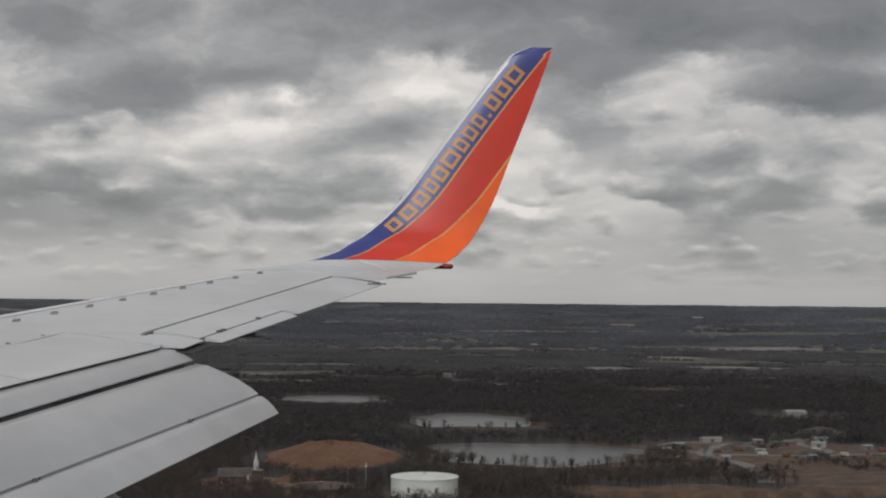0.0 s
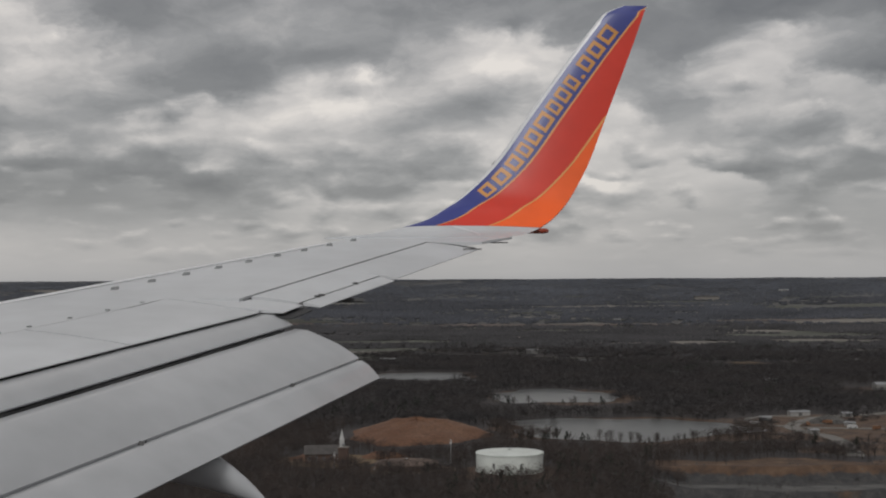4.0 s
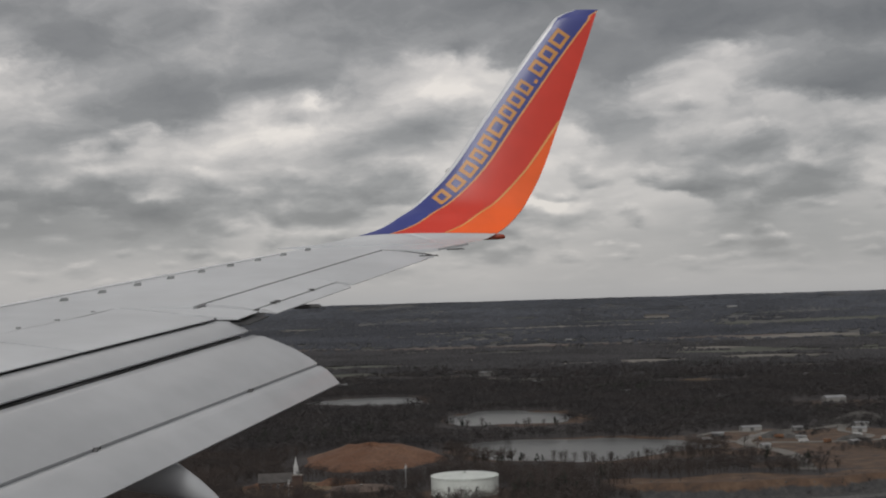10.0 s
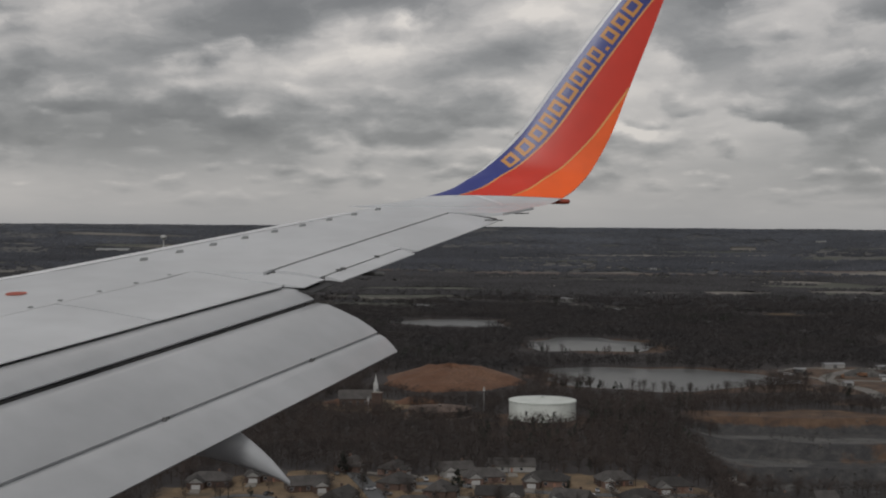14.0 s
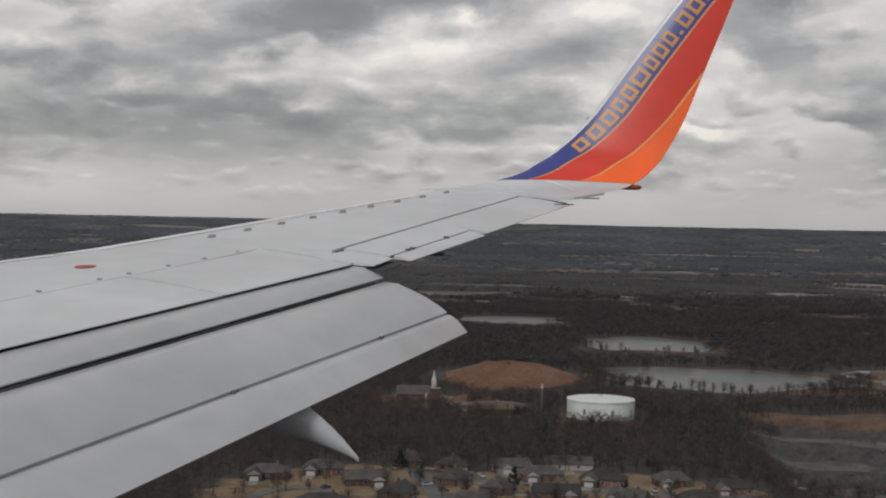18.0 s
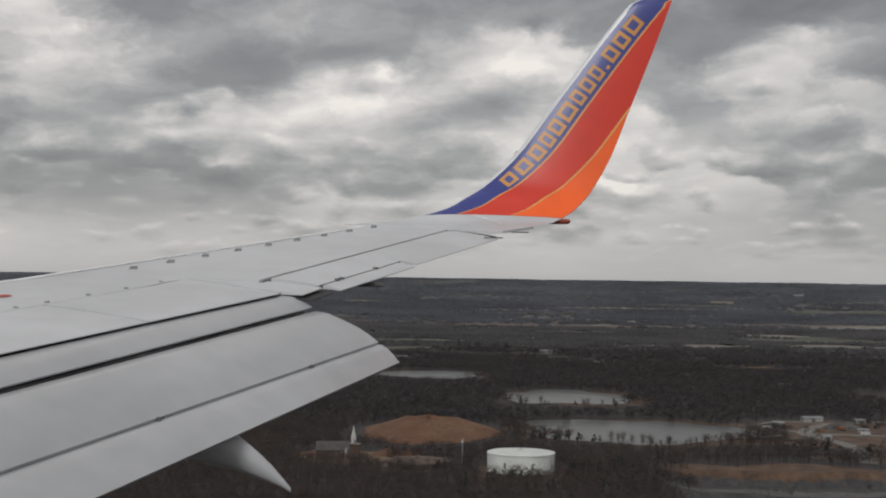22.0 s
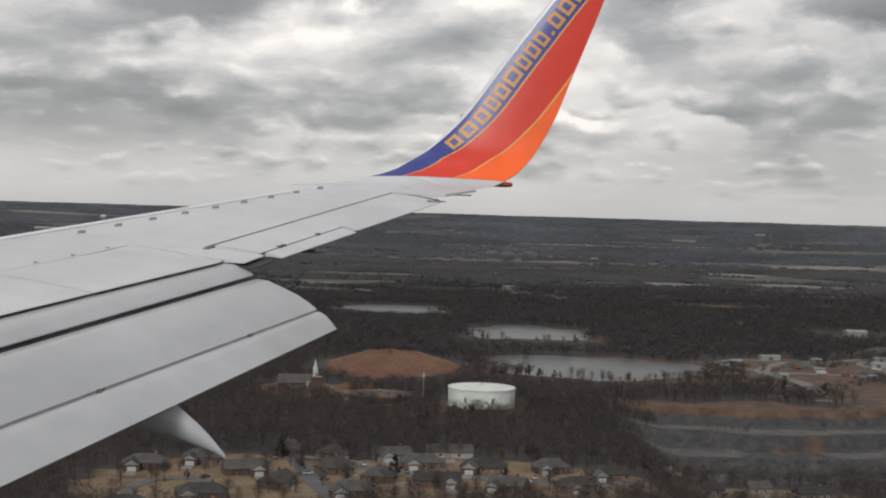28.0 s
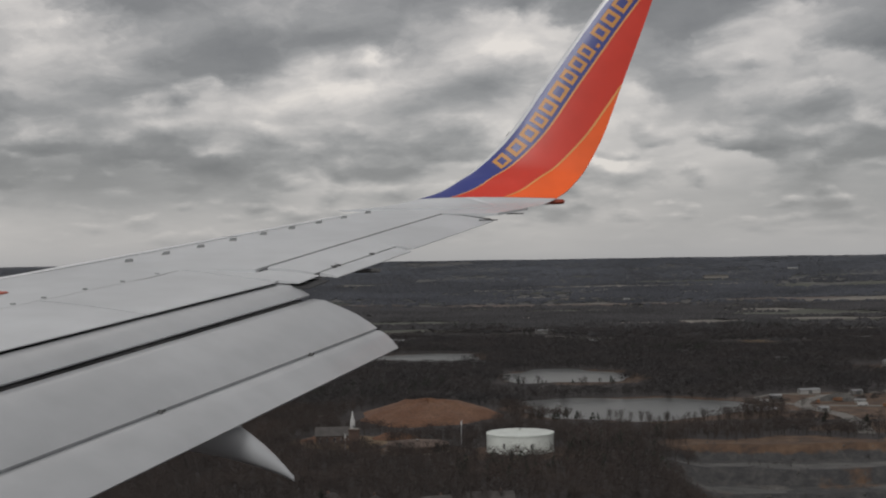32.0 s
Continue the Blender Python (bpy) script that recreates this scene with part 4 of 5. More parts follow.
for r0, r1, step, mat in ((1800, 3100, 15, MID_BARK_HAZE), (2900, 4700, 18, FAR_BARK_HAZE), (4000, 4940, 15, HORIZON_BARK_HAZE)):
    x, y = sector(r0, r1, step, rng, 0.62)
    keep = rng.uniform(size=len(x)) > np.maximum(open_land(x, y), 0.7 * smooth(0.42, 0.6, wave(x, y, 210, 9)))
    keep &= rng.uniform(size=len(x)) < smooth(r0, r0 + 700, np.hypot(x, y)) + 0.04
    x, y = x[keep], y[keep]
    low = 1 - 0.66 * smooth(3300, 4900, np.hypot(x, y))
    tagged(scatter("far_woods", far_kinds, x, y, rng.uniform(6, 9, len(x)) * low, mat, rng, 3.2 / low), "distant dark bare woods with haze in their colour, reaching the horizon", "woods", kind="stuff")
# evergreens in drifts
x, y = sector(600, 2300, 11, rng)
keep = (wave(x, y, 120, 3.3) > 0.52) & (rng.uniform(size=len(x)) < 0.6) & (open_land(x, y) < 0.3)
x, y = x[keep], y[keep]
tagged(scatter("pine_woods", pine_kinds, x, y, rng.uniform(7, 13, len(x)), PINE, rng), "dark green pines in drifts among bare woods", "woods", kind="stuff")


# ---------------------------------------------------------------- things on the land
def lay(x, y, turn=0.0, lift=0.0):
    return pose(x, y, float(land(x, y)) + lift, 0, 0, turn)


def strip(name, pts, width, mat, lift):
    """A road ribbon along smoothed points, with shoulders that drop to the ground."""
    pts = [Vector(p) for p in pts]
    fine = []
    for i in range(len(pts) - 1):
        p0, p1, p2, p3 = pts[max(i - 1, 0)], pts[i], pts[i + 1], pts[min(i + 2, len(pts) - 1)]
        for k in range(8):
            t = k / 8
            fine.append(0.5 * (2 * p1 + (p2 - p0) * t + (2 * p0 - 5 * p1 + 4 * p2 - p3) * t * t + (3 * p1 - p0 - 3 * p2 + p3) * t ** 3))
    fine.append(pts[-1])
    verts, faces = [], []
    for i, p in enumerate(fine):
        d = (fine[min(i + 1, len(fine) - 1)] - fine[max(i - 1, 0)]).normalized()
        n = Vector((-d.y, d.x))
        z = float(land(p.x, p.y))
        for o, dz_ in ((-0.5, -0.3), (-0.46, lift), (0.46, lift), (0.5, -0.3)):
            e = p + n * width * o
            verts.append((e.x, e.y, z + dz_))
    for i in range(len(fine) - 1):
        for k in range(3):
            j = i * 4 + k
            faces.append((j, j + 1, j + 5, j + 4))
    return new(name, to_mesh(name, verts, faces, mat, 30))


def mound(name, cx, cy, rx, ry, h, mat, seed, label):
    """Heap of dug earth with gullied sides."""
    n, rings = 60, 18
    verts, faces = [], []
    for i in range(rings + 1):
        for k in range(n):
            a, t = 2 * math.pi * k / n, i / rings
            rr = t * (1 + 0.08 * math.sin(3 * a + seed) + 0.05 * math.sin(7 * a + seed * 2))
            x, y = cx + rx * rr * math.cos(a), cy + ry * rr * math.sin(a)
            z = h * (1 - t ** 1.7) * (1 + 0.10 * math.sin(2 * a + seed) + 0.05 * math.sin(11 * a + 9 * t)) + 0.09 * h * float(wave(x, y, 11, seed)) + 0.5 * float(wave(x, y, 4, seed))
            verts.append((x - cx, y - cy, z if i < rings else -0.4))
    for i in range(rings):
        for k in range(n):
            j = (k + 1) % n
            faces.append((i * n + k, i * n + j, (i + 1) * n + j, (i + 1) * n + k))
    ob = new(name, to_mesh(name, verts, faces, mat, 80))
    ob.matrix_world = lay(cx, cy)
    return tagged(ob, label, "earth mound")


# broken rock lying on the quarry benches
rub = np.random.default_rng(3)
rock_kinds = []
for i in range(5):
    v = np.array([(1, 0, 0), (-1, 0, 0), (0, 1, 0), (0, -1, 0), (0, 0, 1), (0, 0, -0.6)]) * rub.uniform(0.6, 1.2, (6, 3)) + rub.uniform(-0.2, 0.2, (6, 3))
    rock_kinds.append((v, np.array([(0, 2, 4), (2, 1, 4), (1, 3, 4), (3, 0, 4), (2, 0, 5), (1, 2, 5), (3, 1, 5), (0, 3, 5)])))
rx, ry = rub.uniform(15, 420, 5200), rub.uniform(725, 850, 5200)
foot = quarry_line(rx, ry)
near_wall = np.exp(-((foot - 828) / 6) ** 2) + np.exp(-((foot - 790) / 6) ** 2) + np.exp(-((foot - 749) / 6) ** 2)
keep = rub.uniform(size=5200) < 0.12 + 0.88 * near_wall
rx, ry = rx[keep], ry[keep]
tagged(scatter("quarry_rubble", rock_kinds, rx, ry, rub.uniform(0.25, 1.1, len(rx)) ** 1.5, SPOIL, rub), "broken grey rock strewn over the quarry benches", "rubble", kind="stuff")
sx, sy = rub.uniform(15, 420, 900), rub.uniform(725, 860, 900)
keep = wave(sx, sy, 26, 4.4) > 0.25
tagged(scatter("scrub", mid_kinds, sx[keep], sy[keep], rub.uniform(1.2, 4.0, int(keep.sum())), BARK, rub, 1.6), "bare brown scrub on the quarry benches", "scrub", kind="stuff")

# dark thickets between the lots of the quarry yard
bx, by = rub.uniform(185, 430, 3200), rub.uniform(880, 1175, 3200)
keep = (wave(bx, by * 0.7, 30, 1.2) > 0.22) & (most(bx, by, ((300, 1060, 44, 16), (265, 1110, 30, 14))) < 0.4)
tagged(scatter("thicket", mid_kinds, bx[keep], by[keep], rub.uniform(2.0, 5.0, int(keep.sum())), BARK, rub, 2.0), "low dark bare thickets between the lots of the quarry yard", "thicket", kind="stuff")

mound("earth_mound", -58, 1000, 52, 62, 12, EARTH, 1.0, "large bare orange earth mound beside bare woods")
mound("earth_mound", -72, 880, 16, 12, 3.5, EARTH, 2.0, "small bare orange earth heap at the edge of the woods")
mound("earth_mound", -118, 872, 15, 12, 3.0, EARTH, 4.0, "small bare orange earth heap at the edge of the woods")
mound("rubble_mound", 262, 1085, 18, 12, 5.0, SPOIL, 3.0, "grey spoil heap in the quarry yard")
mound("rubble_mound", 310, 1050, 14, 9, 4.0, SPOIL, 5.0, "grey spoil heap in the quarry yard")
mound("rubble_mound", 355, 1185, 34, 22, 8.0, SPOIL, 7.0, "broad grey spoil heap behind the quarry yard")
mound("rubble_mound", 150, 775, 9, 6, 2.0, SPOIL, 6.0, "low grey rubble heap on a quarry bench")

for pts, w in ((((228, 880), (234, 905), (240, 980), (225, 1050), (262, 1120), (345, 1180), (390, 1370)), 12), (((225, 1050), (300, 1040), (380, 1062), (470, 1075)), 8), (((300, 1040), (330, 1075), (320, 1120), (345, 1180)), 7), (((262, 1120), (225, 1135), (200, 1100), (225, 1050)), 6)):
    tagged(strip("road", pts, w, DIRT_ROAD, 0.25), "pale gravel quarry road", "road", kind="structure")
tagged(strip("road", ((-18, 490), (-52, 540), (-72, 600), (-84, 640), (-96, 690)), 8.5, ASPHALT, 0.25), "grey asphalt village street", "road", kind="structure")
tagged(strip("road", ((-72, 600), (-40, 603), (0, 590), (40, 585), (84, 590)), 7, ASPHALT, 0.28), "grey asphalt village street", "road", kind="structure")
loop = [(-118 + 17 * math.cos(a), 545 + 24 * math.sin(a)) for a in (2 * math.pi * k / 12 for k in range(13))]
tagged(strip("road", loop, 5, ASPHALT, 0.3), "ring-shaped asphalt village street", "road", kind="structure")


def prism_roof(w, d, z0, rise, over, hip):
    """Pitched roof along x, its ends hipped by a share of its depth."""
    a, b = w / 2 + over, d / 2 + over
    r = a - b * hip
    v = [(-a, -b, z0), (a, -b, z0), (a, b, z0), (-a, b, z0), (-r, 0, z0 + rise), (r, 0, z0 + rise)]
    v += [(x, y, z - 0.25) for x, y, z in v[:4]]
    f = [(0, 1, 5, 4), (2, 3, 4, 5), (1, 2, 5), (3, 0, 4), (0, 6, 7, 1), (1, 7, 8, 2), (2, 8, 9, 3), (3, 9, 6, 0), (6, 9, 8, 7)]
    return v, f


def house(label, x, y, turn, w=16, d=10, eave=3.0, rise=3.2, wall=BRICK, roof=SHINGLE, hip=0.9, wing_side=1, garage=True, chimney=True, group="village houses"):
    h = thing("house", label, "house", group, at=lay(x, y, turn))
    part("wall", box_mesh("wall", -w / 2, w / 2, -d / 2, d / 2, -0.6, eave, wall), h)
    v, f = prism_roof(w, d, eave, rise, 0.5, hip)
    rf = part("roof", to_mesh("roof", v, f, roof, 10), h)
    if hip < 0.3:
        for s in (-1, 1):
            gv_ = [(s * w / 2, -d / 2, eave), (s * w / 2, d / 2, eave), (s * w / 2, 0, eave + rise * 0.93), (s * w / 2 - s * 0.15, -d / 2, eave), (s * w / 2 - s * 0.15, d / 2, eave), (s * w / 2 - s * 0.15, 0, eave + rise * 0.93)]
            part("gable", to_mesh("gable", gv_, [(0, 1, 2), (3, 5, 4), (0, 3, 4, 1), (1, 4, 5, 2), (2, 5, 3, 0)], wall, 10), h)
    if wing_side:
        # front wing with its own gable towards the street
        cx = wing_side * w * 0.26
        ww, wd = w * 0.36, d * 0.45
        part("front_wing", box_mesh("front_wing", cx - ww / 2, cx + ww / 2, -d / 2 - wd, -d / 2, -0.6, eave, wall), h)
        a, z0, z1, ya, yb = ww / 2 + 0.4, eave, eave + ww * 0.36, -d / 2 - wd - 0.4, 0
        gv_ = [(cx - a, ya, z0), (cx + a, ya, z0), (cx, ya, z1), (cx - a, yb, z0), (cx + a, yb, z0), (cx, yb, z1)]
        part("front_roof", to_mesh("front_roof", gv_, [(0, 1, 2), (0, 2, 5, 3), (1, 4, 5, 2), (3, 5, 4), (0, 3, 4, 1)], roof, 10), h)
        tri = [(cx - a * 0.86, ya + 0.38, z0 + 0.02), (cx + a * 0.86, ya + 0.38, z0 + 0.02), (cx, ya + 0.38, z1 - 0.35), (cx - a * 0.86, ya - 0.03, z0 + 0.02), (cx + a * 0.86, ya - 0.03, z0 + 0.02), (cx, ya - 0.03, z1 - 0.35)]
        part("front_gable", to_mesh("front_gable", tri, [(0, 1, 2), (3, 5, 4), (0, 3, 4, 1), (1, 4, 5, 2), (2, 5, 3, 0)], SIDING, 10), h, "pale gable siding")
        yg = -d / 2 - wd - 0.03
        if garage:
            part("garage_door", box_mesh("garage_door", cx - 1.9, cx + 1.9, yg - 0.05, yg, 0.0, 2.2, TRIM, 0.02), h, "white garage door")
        else:
            win = part("window", box_mesh("window", cx - 0.9, cx + 0.9, yg - 0.06, yg, 0.9, 2.3, TRIM), h)
            part("pane", box_mesh("pane", cx - 0.78, cx + 0.78, yg - 0.09, yg - 0.06, 1.0, 2.2, GLASS), win)
    for k in range(3):
        cx = -wing_side * w * 0.08 + (k - 1) * w * 0.2 - wing_side * w * 0.14
        if k == 1:
            part("door", box_mesh("door", cx - 0.5, cx + 0.5, -d / 2 - 0.09, -d / 2 - 0.03, 0, 2.1, DOOR), h)
            continue
        win = part("window", box_mesh("window", cx - 0.75, cx + 0.75, -d / 2 - 0.08, -d / 2 - 0.02, 0.9, 2.3, TRIM), h)
        part("pane", box_mesh("pane", cx - 0.65, cx + 0.65, -d / 2 - 0.11, -d / 2 - 0.08, 1.0, 2.2, GLASS), win)
    for s in (-1, 1):
        win = part("window", box_mesh("window", min(s * (w / 2 + 0.02), s * (w / 2 + 0.08)), max(s * (w / 2 + 0.02), s * (w / 2 + 0.08)), -0.8, 0.8, 0.9, 2.3, TRIM), h)
        part("pane", box_mesh("pane", min(s * (w / 2 + 0.08), s * (w / 2 + 0.11)), max(s * (w / 2 + 0.08), s * (w / 2 + 0.11)), -0.7, 0.7, 1.0, 2.2, GLASS), win)
    if chimney:
        part("chimney", box_mesh("chimney", w * 0.2, w * 0.2 + 0.9, 0.6, 1.5, eave, eave + rise + 0.9, BRICK, 0.03), rf)
    part("driveway", box_mesh("driveway", wing_side * w * 0.26 - 2.2, wing_side * w * 0.26 + 2.2, -d / 2 - d * 0.45 - 9, -d / 2 - d * 0.45 - 0.1, 0.0, 0.35, CONCRETE, 0.03), h, "pale concrete driveway")
    return h


BROWN_HOUSE = "single-storey red-brick house with a grey shingle roof"
PALE_HOUSE = "pale-sided house with a low grey gable roof"
for x, y, turn, w, d, pale in ((-96, 585, 20, 17, 11, 0), (-104, 532, 12, 19, 11, 0), (-78, 560, 70, 15, 10, 0), (-58, 596, 68, 16, 11, 0), (-38, 580, 78, 15, 10, 0), (-20, 612, 10, 18, 10, 0),
                               (8, 606, -8, 19, 11, 0), (-46, 546, 8, 17, 10, 0), (-12, 571, 4, 19, 10, 0), (18, 566, -20, 15, 10, 0), (-62, 628, 66, 14, 10, 0), (-140, 590, 8, 18, 11, 0), (-118, 606, 4, 17, 10, 0), (-128, 505, 10, 18, 11, 0),
                               (-34, 628, 20, 16, 9, 1), (-84, 634, 70, 13, 9, 0), (38, 610, 12, 15, 9, 0), (62, 598, 10, 17, 10, 0), (46, 570, 24, 15, 10, 0)):
    house(PALE_HOUSE if pale else BROWN_HOUSE, x, y, turn, w * 1.05, d, wall=SIDING if pale else BRICK, eave=3.0, rise=3.3, hip=0.1 if pale or (int(x) % 3 == 0) else 0.9, wing_side=1 if int(y) % 2 else -1, garage=int(x) % 2 == 0)
house("long pale house beside bare trees", -8, 640, 4, 22, 8, wall=SIDING, hip=0.1, wing_side=0, group="village houses")
house("small pale cottage with a grey gable roof", 150, 700, 14, 12, 8, wall=SIDING, hip=0.1, wing_side=0)
house("small pale cottage with a grey gable roof", 126, 692, -12, 11, 8, wall=SIDING, hip=0.1, wing_side=0)
house("long pale house with a gable roof", 176, 690, 18, 19, 9, wall=SIDING, hip=0.1, wing_side=0)
house("small pale cottage with a grey gable roof", 100, 706, 30, 11, 8, wall=SIDING, hip=0.1, wing_side=0)


def church(x, y, turn):
    c = thing("church", "red-brick church with a white steeple", "church", at=lay(x, y, turn))
    part("wall", box_mesh("wall", -13, 13, -7, 7, -0.6, 5, BRICK), c)
    v, f = prism_roof(26, 14, 5, 5, 0.6, 0.05)
    part("roof", to_mesh("roof", v, f, SHINGLE, 10), c)
    tw = part("steeple", box_mesh("steeple", 9, 12, -1.5, 1.5, 8, 13, TRIM), c, "white steeple")
    part("spire", loft("spire", [[(10.5 + r * math.cos(a), r * math.sin(a), z) for a in (2 * math.pi * k / 8 for k in range(8))] for r, z in ((1.7, 13), (0.8, 16), (0.06, 20))], TRIM), tw)
    for k in range(5):
        win = part("window", box_mesh("window", -11 + k * 4.6, -9.6 + k * 4.6, -7.1, -7.02, 1.2, 3.8, TRIM), c)
        part("pane", box_mesh("pane", -10.9 + k * 4.6, -9.7 + k * 4.6, -7.14, -7.1, 1.3, 3.7, GLASS), win)
    return c


church(-108, 862, 8)


def tank(x, y, radius, height, wall, roof, label):
    t = thing("water_tank", label, "tank", at=lay(x, y))
    part("shell", lathe("shell", [(radius, -0.6), (radius, height), (radius - 0.05, height + 0.05)], wall, 64), t)
    part("roof", lathe("roof", [(radius + 0.25, height - 0.1), (radius + 0.25, height + 0.15), (radius * 0.7, height + 0.9), (radius * 0.35, height + 1.35), (0.5, height + 1.5), (0.05, height + 1.55)], roof, 64), t)
    part("rim", lathe("rim", [(radius + 0.12, height - 0.75), (radius + 0.3, height - 0.7), (radius + 0.3, height - 0.5), (radius + 0.12, height - 0.45)], wall, 64), t)
    part("base_ring", lathe("base_ring", [(radius + 1.1, -0.5), (radius + 1.0, 0.2), (radius + 0.02, 0.25)], CONCRETE, 64), t, "concrete base ring")
    part("door", box_mesh("door", -9.5 - 0.6, -9.5 + 0.6, -math.sqrt(radius ** 2 - 90) - 0.35, -math.sqrt(radius ** 2 - 90) + 0.3, 3.6, 6.6, SOOT, 0.05), t, "dark access hatch")
    part("ladder", box_mesh("ladder", radius + 0.35, radius + 0.45, -0.3, 0.3, 0.3, height, STEEL), t, "steel ladder")
    part("hatch", box_mesh("hatch", -1.2, 1.2, -1.2, 1.2, height + 1.3, height + 2.0, wall, 0.1), t)
    part("vent", lathe("vent", [(0.4, height + 1.4), (0.4, height + 2.4), (0.8, height + 2.5), (0.1, height + 2.9)], STEEL, 12), t)
    return t


tank(8, 817, 20.0, 11.0, TANK_WHITE, TANK_WHITE, "large white cylindrical water tank among bare trees")
tank(-54, 824, 19, 4.0, TANK_RUST, TANK_RUST, "low brown-roofed covered reservoir beside the white tank")


def tower(x, y):
    t = thing("brick_tower", "small square red-brick tower with a light mast on top", "tower", at=lay(x, y))
    part("wall", box_mesh("wall", -3, 3, -3, 3, -0.6, 13, BRICK, 0.05), t)
    part("parapet", box_mesh("parapet", -3.3, 3.3, -3.3, 3.3, 12.4, 13.4, BRICK, 0.05), t)
    part("cap", box_mesh("cap", -2.9, 2.9, -2.9, 2.9, 13.4, 13.6, CONCRETE, 0.03), t)
    part("dish", lathe("dish", [(0.1, 13.6), (0.9, 14.6), (1.0, 15.6), (0.2, 16.2)], STEEL, 12), t, "grey rooftop vent")
    part("window", box_mesh("window", -0.6, 0.6, -3.08, -3.0, 4, 6, GLASS), t)
    return t


tower(-92, 822)


def mast(x, y, h, label):
    m = thing("mast", label, "mast", at=lay(x, y))
    part("pole", lathe("pole", [(0.35, -0.5), (0.3, h * 0.5), (0.15, h)], STEEL, 8), m)
    part("head", box_mesh("head", -0.6, 0.6, -0.4, 0.4, h - 1.6, h - 0.2, TRIM, 0.05), m)
    for a in (0, 120, 240):
        part("antenna", box_mesh("antenna", 0.5 * math.cos(radians(a)) - 0.1, 0.5 * math.cos(radians(a)) + 0.1, 0.5 * math.sin(radians(a)) - 0.1, 0.5 * math.sin(radians(a)) + 0.1, h - 0.4, h + 1.2, TRIM), m)
    return m


mast(-28, 846, 14, "slim steel aerial mast with a white head")
mast(-98, 826, 9, "slim steel pole with a white head")


def shed(x, y, turn, w, d, h, label, roof=TIN, wall=SIDING, doors=2):
    s = thing("shed", label, "shed", "quarry sheds", at=lay(x, y, turn))
    part("wall", box_mesh("wall", -w / 2, w / 2, -d / 2, d / 2, -0.6, h, wall), s)
    v, f = prism_roof(w, d, h, d * 0.16, 0.4, 0.04)
    part("roof", to_mesh("roof", v, f, roof, 10), s)
    for k in range(doors):
        cx = -w / 2 + w * (k + 0.5) / doors
        part("door", box_mesh("door", cx - 1.6, cx + 1.6, -d / 2 - 0.1, -d / 2 - 0.02, 0, min(3.4, h * 0.8), SOOT, 0.03), s)
    return s


for x, y, t, w, d, h in ((395, 1405, 6, 21, 13, 6), (250, 1140, 12, 17, 7, 3.2), (330, 1105, -8, 11, 7, 3.4), (365, 1092, 20, 9, 6, 3), (286, 1128, 4, 8, 6, 3), (300, 1020, 30, 7, 5, 2.8), (215, 1100, -14, 9, 6, 3), (345, 1150, 8, 12, 6, 3), (272, 1062, -20, 8, 4, 2.6), (232, 1010, 16, 7, 5, 2.8),
                         (470, 1830, 10, 30, 9, 4), (520, 1815, 2, 22, 8, 4), (300, 1500, 8, 16, 8, 3.4), (120, 1840, 10, 18, 8, 4), (-30, 1480, 4, 16, 8, 4), (60, 2080, -6, 26, 10, 5), (-150, 1890, 6, 20, 9, 4), (210, 1620, 14, 14, 9, 4)):
    shed(x, y, t, w, d, h, "pale metal shed with a low tin roof", doors=max(1, int(w / 10)))
for x, y, w in ((-620, 3900, 60), (290, 3250, 15), (-1150, 3700, 90), (900, 4300, 30)):
    shed(x, y, 4, w, w * 0.3, 5, "long pale warehouse far off in the woods", doors=3)
shed(615, 4000, 4, 70, 24, 9, "long pale building far off in the woods", roof=SHINGLE, wall=CONCRETE, doors=4)
wt = thing("water_tower", "tiny white water tower far off above the woods", "water tower", at=lay(-1050, 3850))
part("stem", lathe("stem", [(4, -1), (2.2, 4), (2, 24), (4, 27)], TRIM, 16), wt)
part("bowl", lathe("bowl", [(3.5, 26), (8, 29), (9, 33), (7, 37), (0.5, 39)], TRIM, 20), wt)


def vehicle(x, y, turn, label, mat, long=4.5, tall=1.45, truck=False):
    c = thing("truck" if truck else "car", label, "truck" if truck else "car", "parked trucks" if truck else "parked cars", at=lay(x, y, turn, 0.35))
    wdt = 2.4 if truck else 1.8
    prof = [(-0.5, 0.3), (-0.5, 0.85), (-0.42, 1.0), (-0.22, 1.0), (-0.1, 1.0), (0.5, 0.95), (0.5, 0.3)]
    k = tall / 1.45
    part("body", loft("body", [[(a * long, s * wdt / 2, b * k) for a, b in prof] for s in (-1, 1)], mat, 30), c)
    cab = [(-0.40, 1.0), (-0.30, 1.45), (0.10, 1.45), (0.24, 1.0)] if not truck else [(-0.48, 1.0), (-0.48, 1.9), (0.18, 1.9), (0.18, 1.0)]
    part("cabin" if not truck else "load_bed", loft("cabin", [[(a * long, s * wdt * 0.45, b * k) for a, b in cab] for s in (-1, 1)], GLASS if not truck else mat, 30), c)
    if truck:
        part("cab", box_mesh("cab", 0.24 * long, 0.46 * long, -wdt * 0.46, wdt * 0.46, 0.9 * k, 1.75 * k, mat, 0.1), c)
    r = 0.33 * k
    wheel = lathe("wheel", [(r * 0.4, -0.11), (r, -0.1), (r, 0.1), (r * 0.4, 0.11)], RUBBER, 14)
    for a in (-0.3, 0.3):
        for s in (-1, 1):
            wob = part("wheel", wheel, c)
            wob.matrix_local = pose(a * long, s * wdt * 0.46, r, 90, 0, 0)
    return c


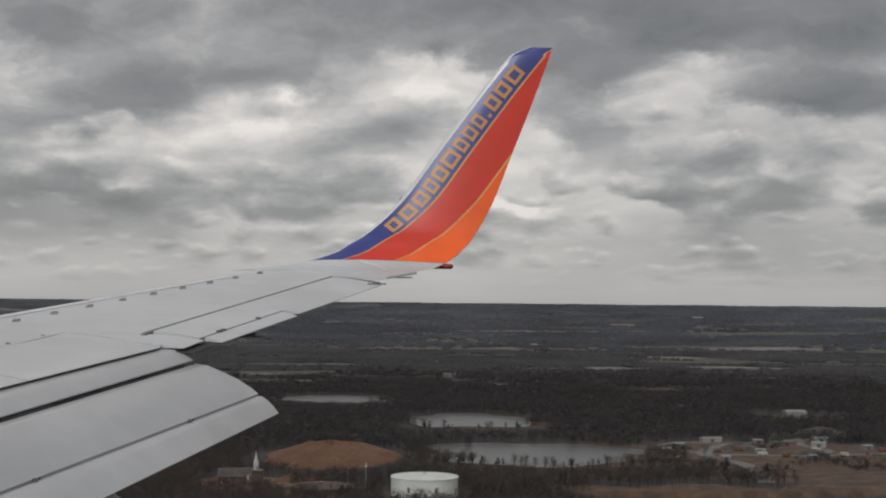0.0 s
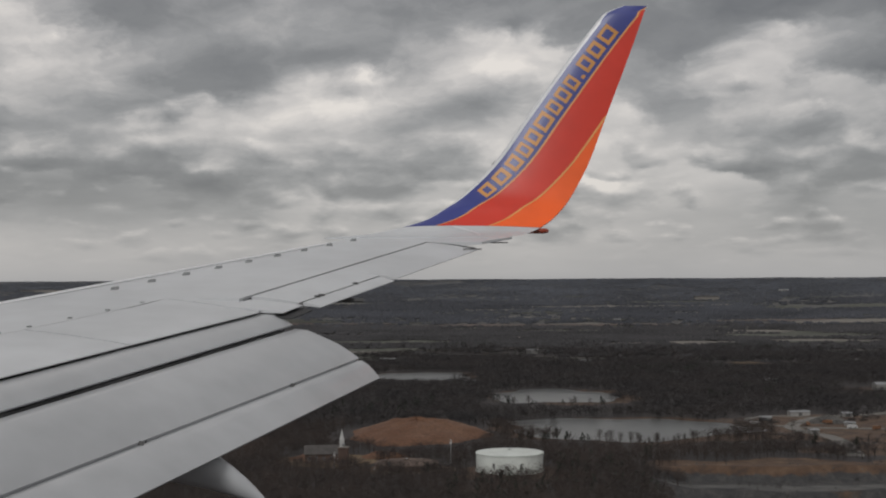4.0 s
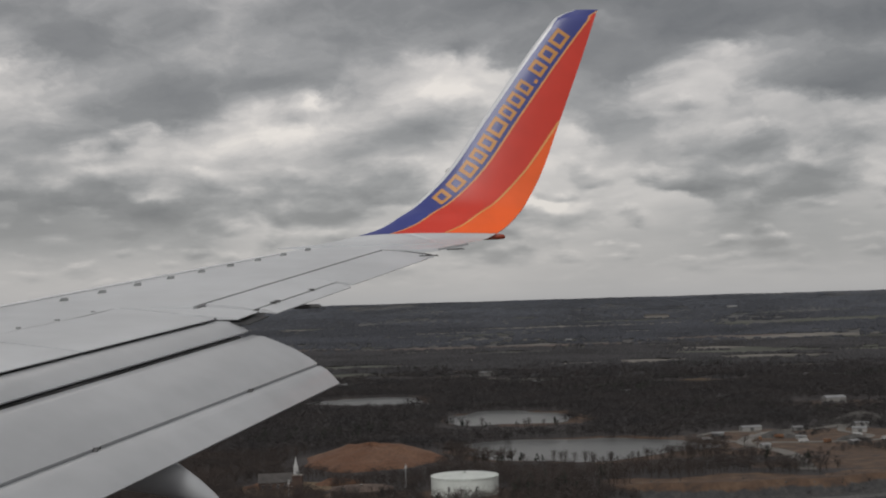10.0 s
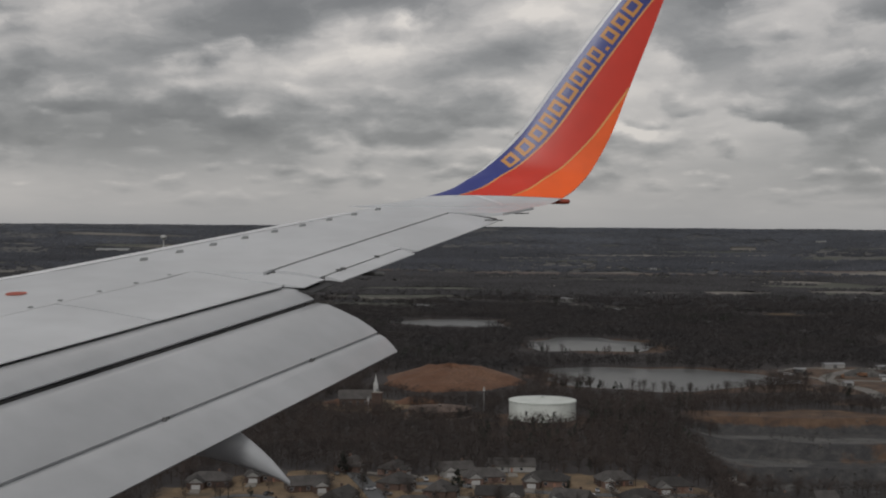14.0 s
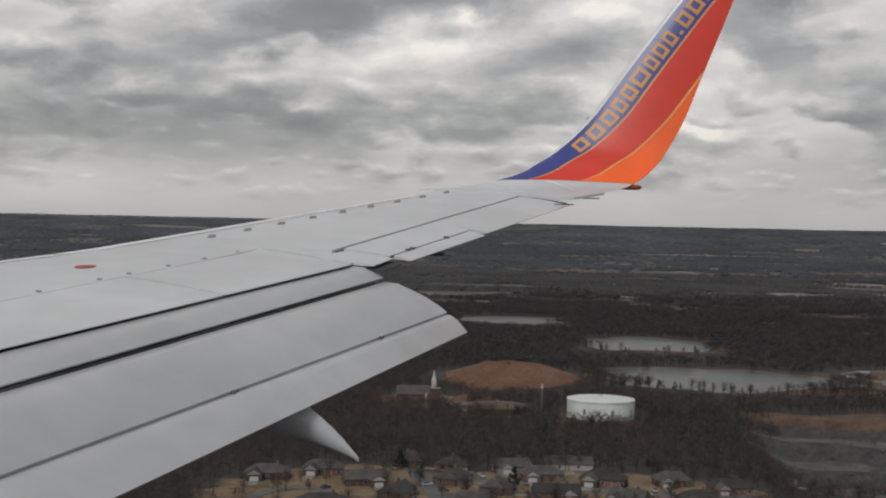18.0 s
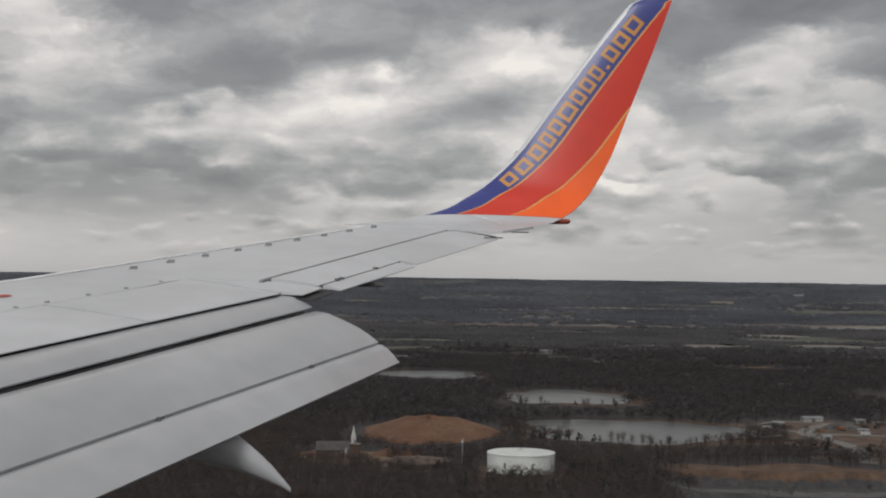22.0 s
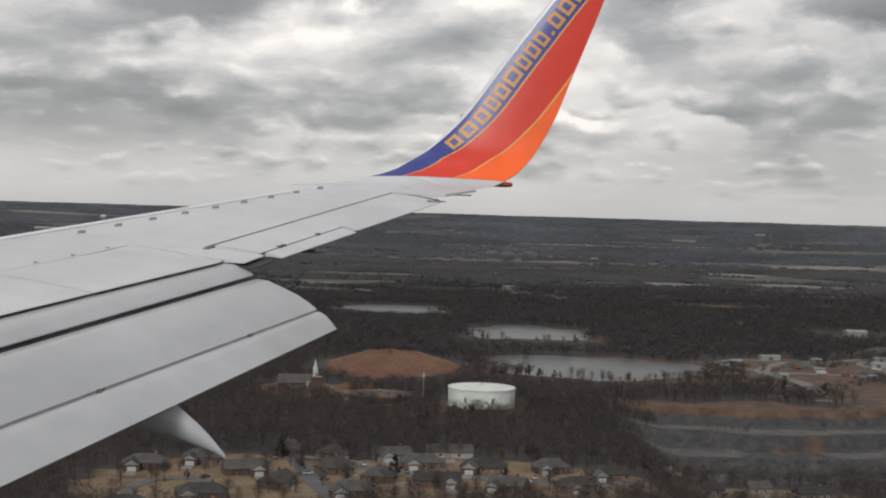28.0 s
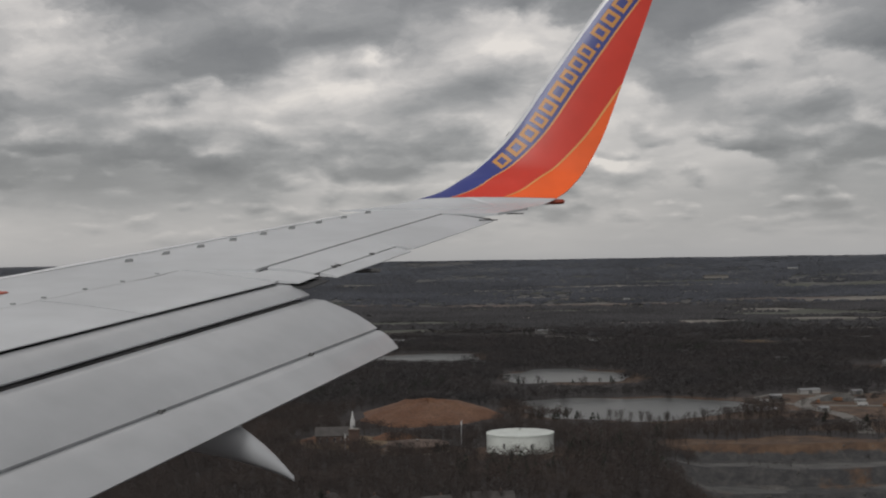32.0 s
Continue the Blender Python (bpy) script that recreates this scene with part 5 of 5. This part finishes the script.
for x, y, t in ((-68, 585, 30), (-46, 610, 100), (-12, 596, 80), (14, 592, 70), (-26, 596, 95), (30, 592, 90), (-88, 620, 110), (-76, 612, 110), (-60, 575, 20), (54, 588, 15), (26, 582, 15), (-110, 570, 50), (138, 684, 30), (160, 680, 10)):
    vehicle(x, y, t, "small parked car beside a brick house" if x < 100 else "small parked car beside a pale cottage", CAR_PAINT)
for x, y, t, m, l in ((268, 1040, 10, TRIM, "white dump truck parked in the quarry yard"), (284, 1032, 40, YELLOW, "rust-orange dump truck parked in the quarry yard"), (240, 1062, 80, YELLOW, "rust-orange dump truck parked in the quarry yard"), (318, 1070, 10, TRIM, "white dump truck parked in the quarry yard"), (352, 1050, 70, YELLOW, "rust-orange dump truck parked in the quarry yard"), (330, 1038, 120, TRIM, "white dump truck parked in the quarry yard"), (372, 1075, 20, YELLOW, "rust-orange dump truck parked in the quarry yard"), (258, 1075, 150, YELLOW, "rust-orange dump truck parked in the quarry yard"), (200, 1068, 0, TRIM, "white dump truck parked in the quarry yard")):
    vehicle(x, y, t, l, m, 7.5, 2.2, True)


# single trees that stand apart
def lone_tree(x, y, h, evergreen, seed):
    r2 = np.random.default_rng(seed)
    t = thing("pine_tree" if evergreen else "bare_tree", "dark green pine standing by itself" if evergreen else "tall leafless tree with a fine twiggy crown", "tree", "lone trees", at=lay(x, y, float(r2.uniform(0, 360))))
    part("trunk", lathe("trunk", [(h * 0.022, -0.5), (h * 0.014, h * 0.4), (h * 0.004, h * 0.95)], TRUNK, 7), t)
    v, f = (pine(r2, 26, 16, 0.6) if evergreen else bare_tree(r2, 150, 0.0055, 0.012))
    ob = part("crown", raw_mesh("crown", v * h, f, PINE if evergreen else NEAR_BARK, False), t)
    return t


rng2 = np.random.default_rng(21)
lone_tree(70, 772, 9, False, 99)
for i in range(34):
    # bare row on the near bank of the pond
    x = 74 + 3.4 * i + rng2.uniform(-6, 6)
    lone_tree(x, 958 + 6 * math.sin(x * 0.04) + rng2.uniform(-4, 4), rng2.uniform(4, 11), False, 100 + i)
for i in range(12):
    lone_tree(14 + 4.2 * i + rng2.uniform(-5, 5), 966 + rng2.uniform(-10, 8), rng2.uniform(5, 9), i % 3 > 0, 200 + i)
for i in range(14):
    lone_tree(10 + 7 * i + rng2.uniform(-9, 9), 1238 + rng2.uniform(-8, 6), rng2.uniform(4, 11), i % 3 == 0, 300 + i)
for i in range(96):
    # yards of the village
    lone_tree(rng2.uniform(-145, 76), rng2.uniform(510, 645), rng2.uniform(5, 12), i % 12 == 0, 400 + i)
for x, y, e in ((-22, 800, 0), (-40, 796, 1), (-68, 800, 0), (38, 800, 1), (44, 806, 0), (240, 920, 1), (215, 930, 1)):
    lone_tree(x, y, rng2.uniform(7, 12), bool(e), 600 + int(x))
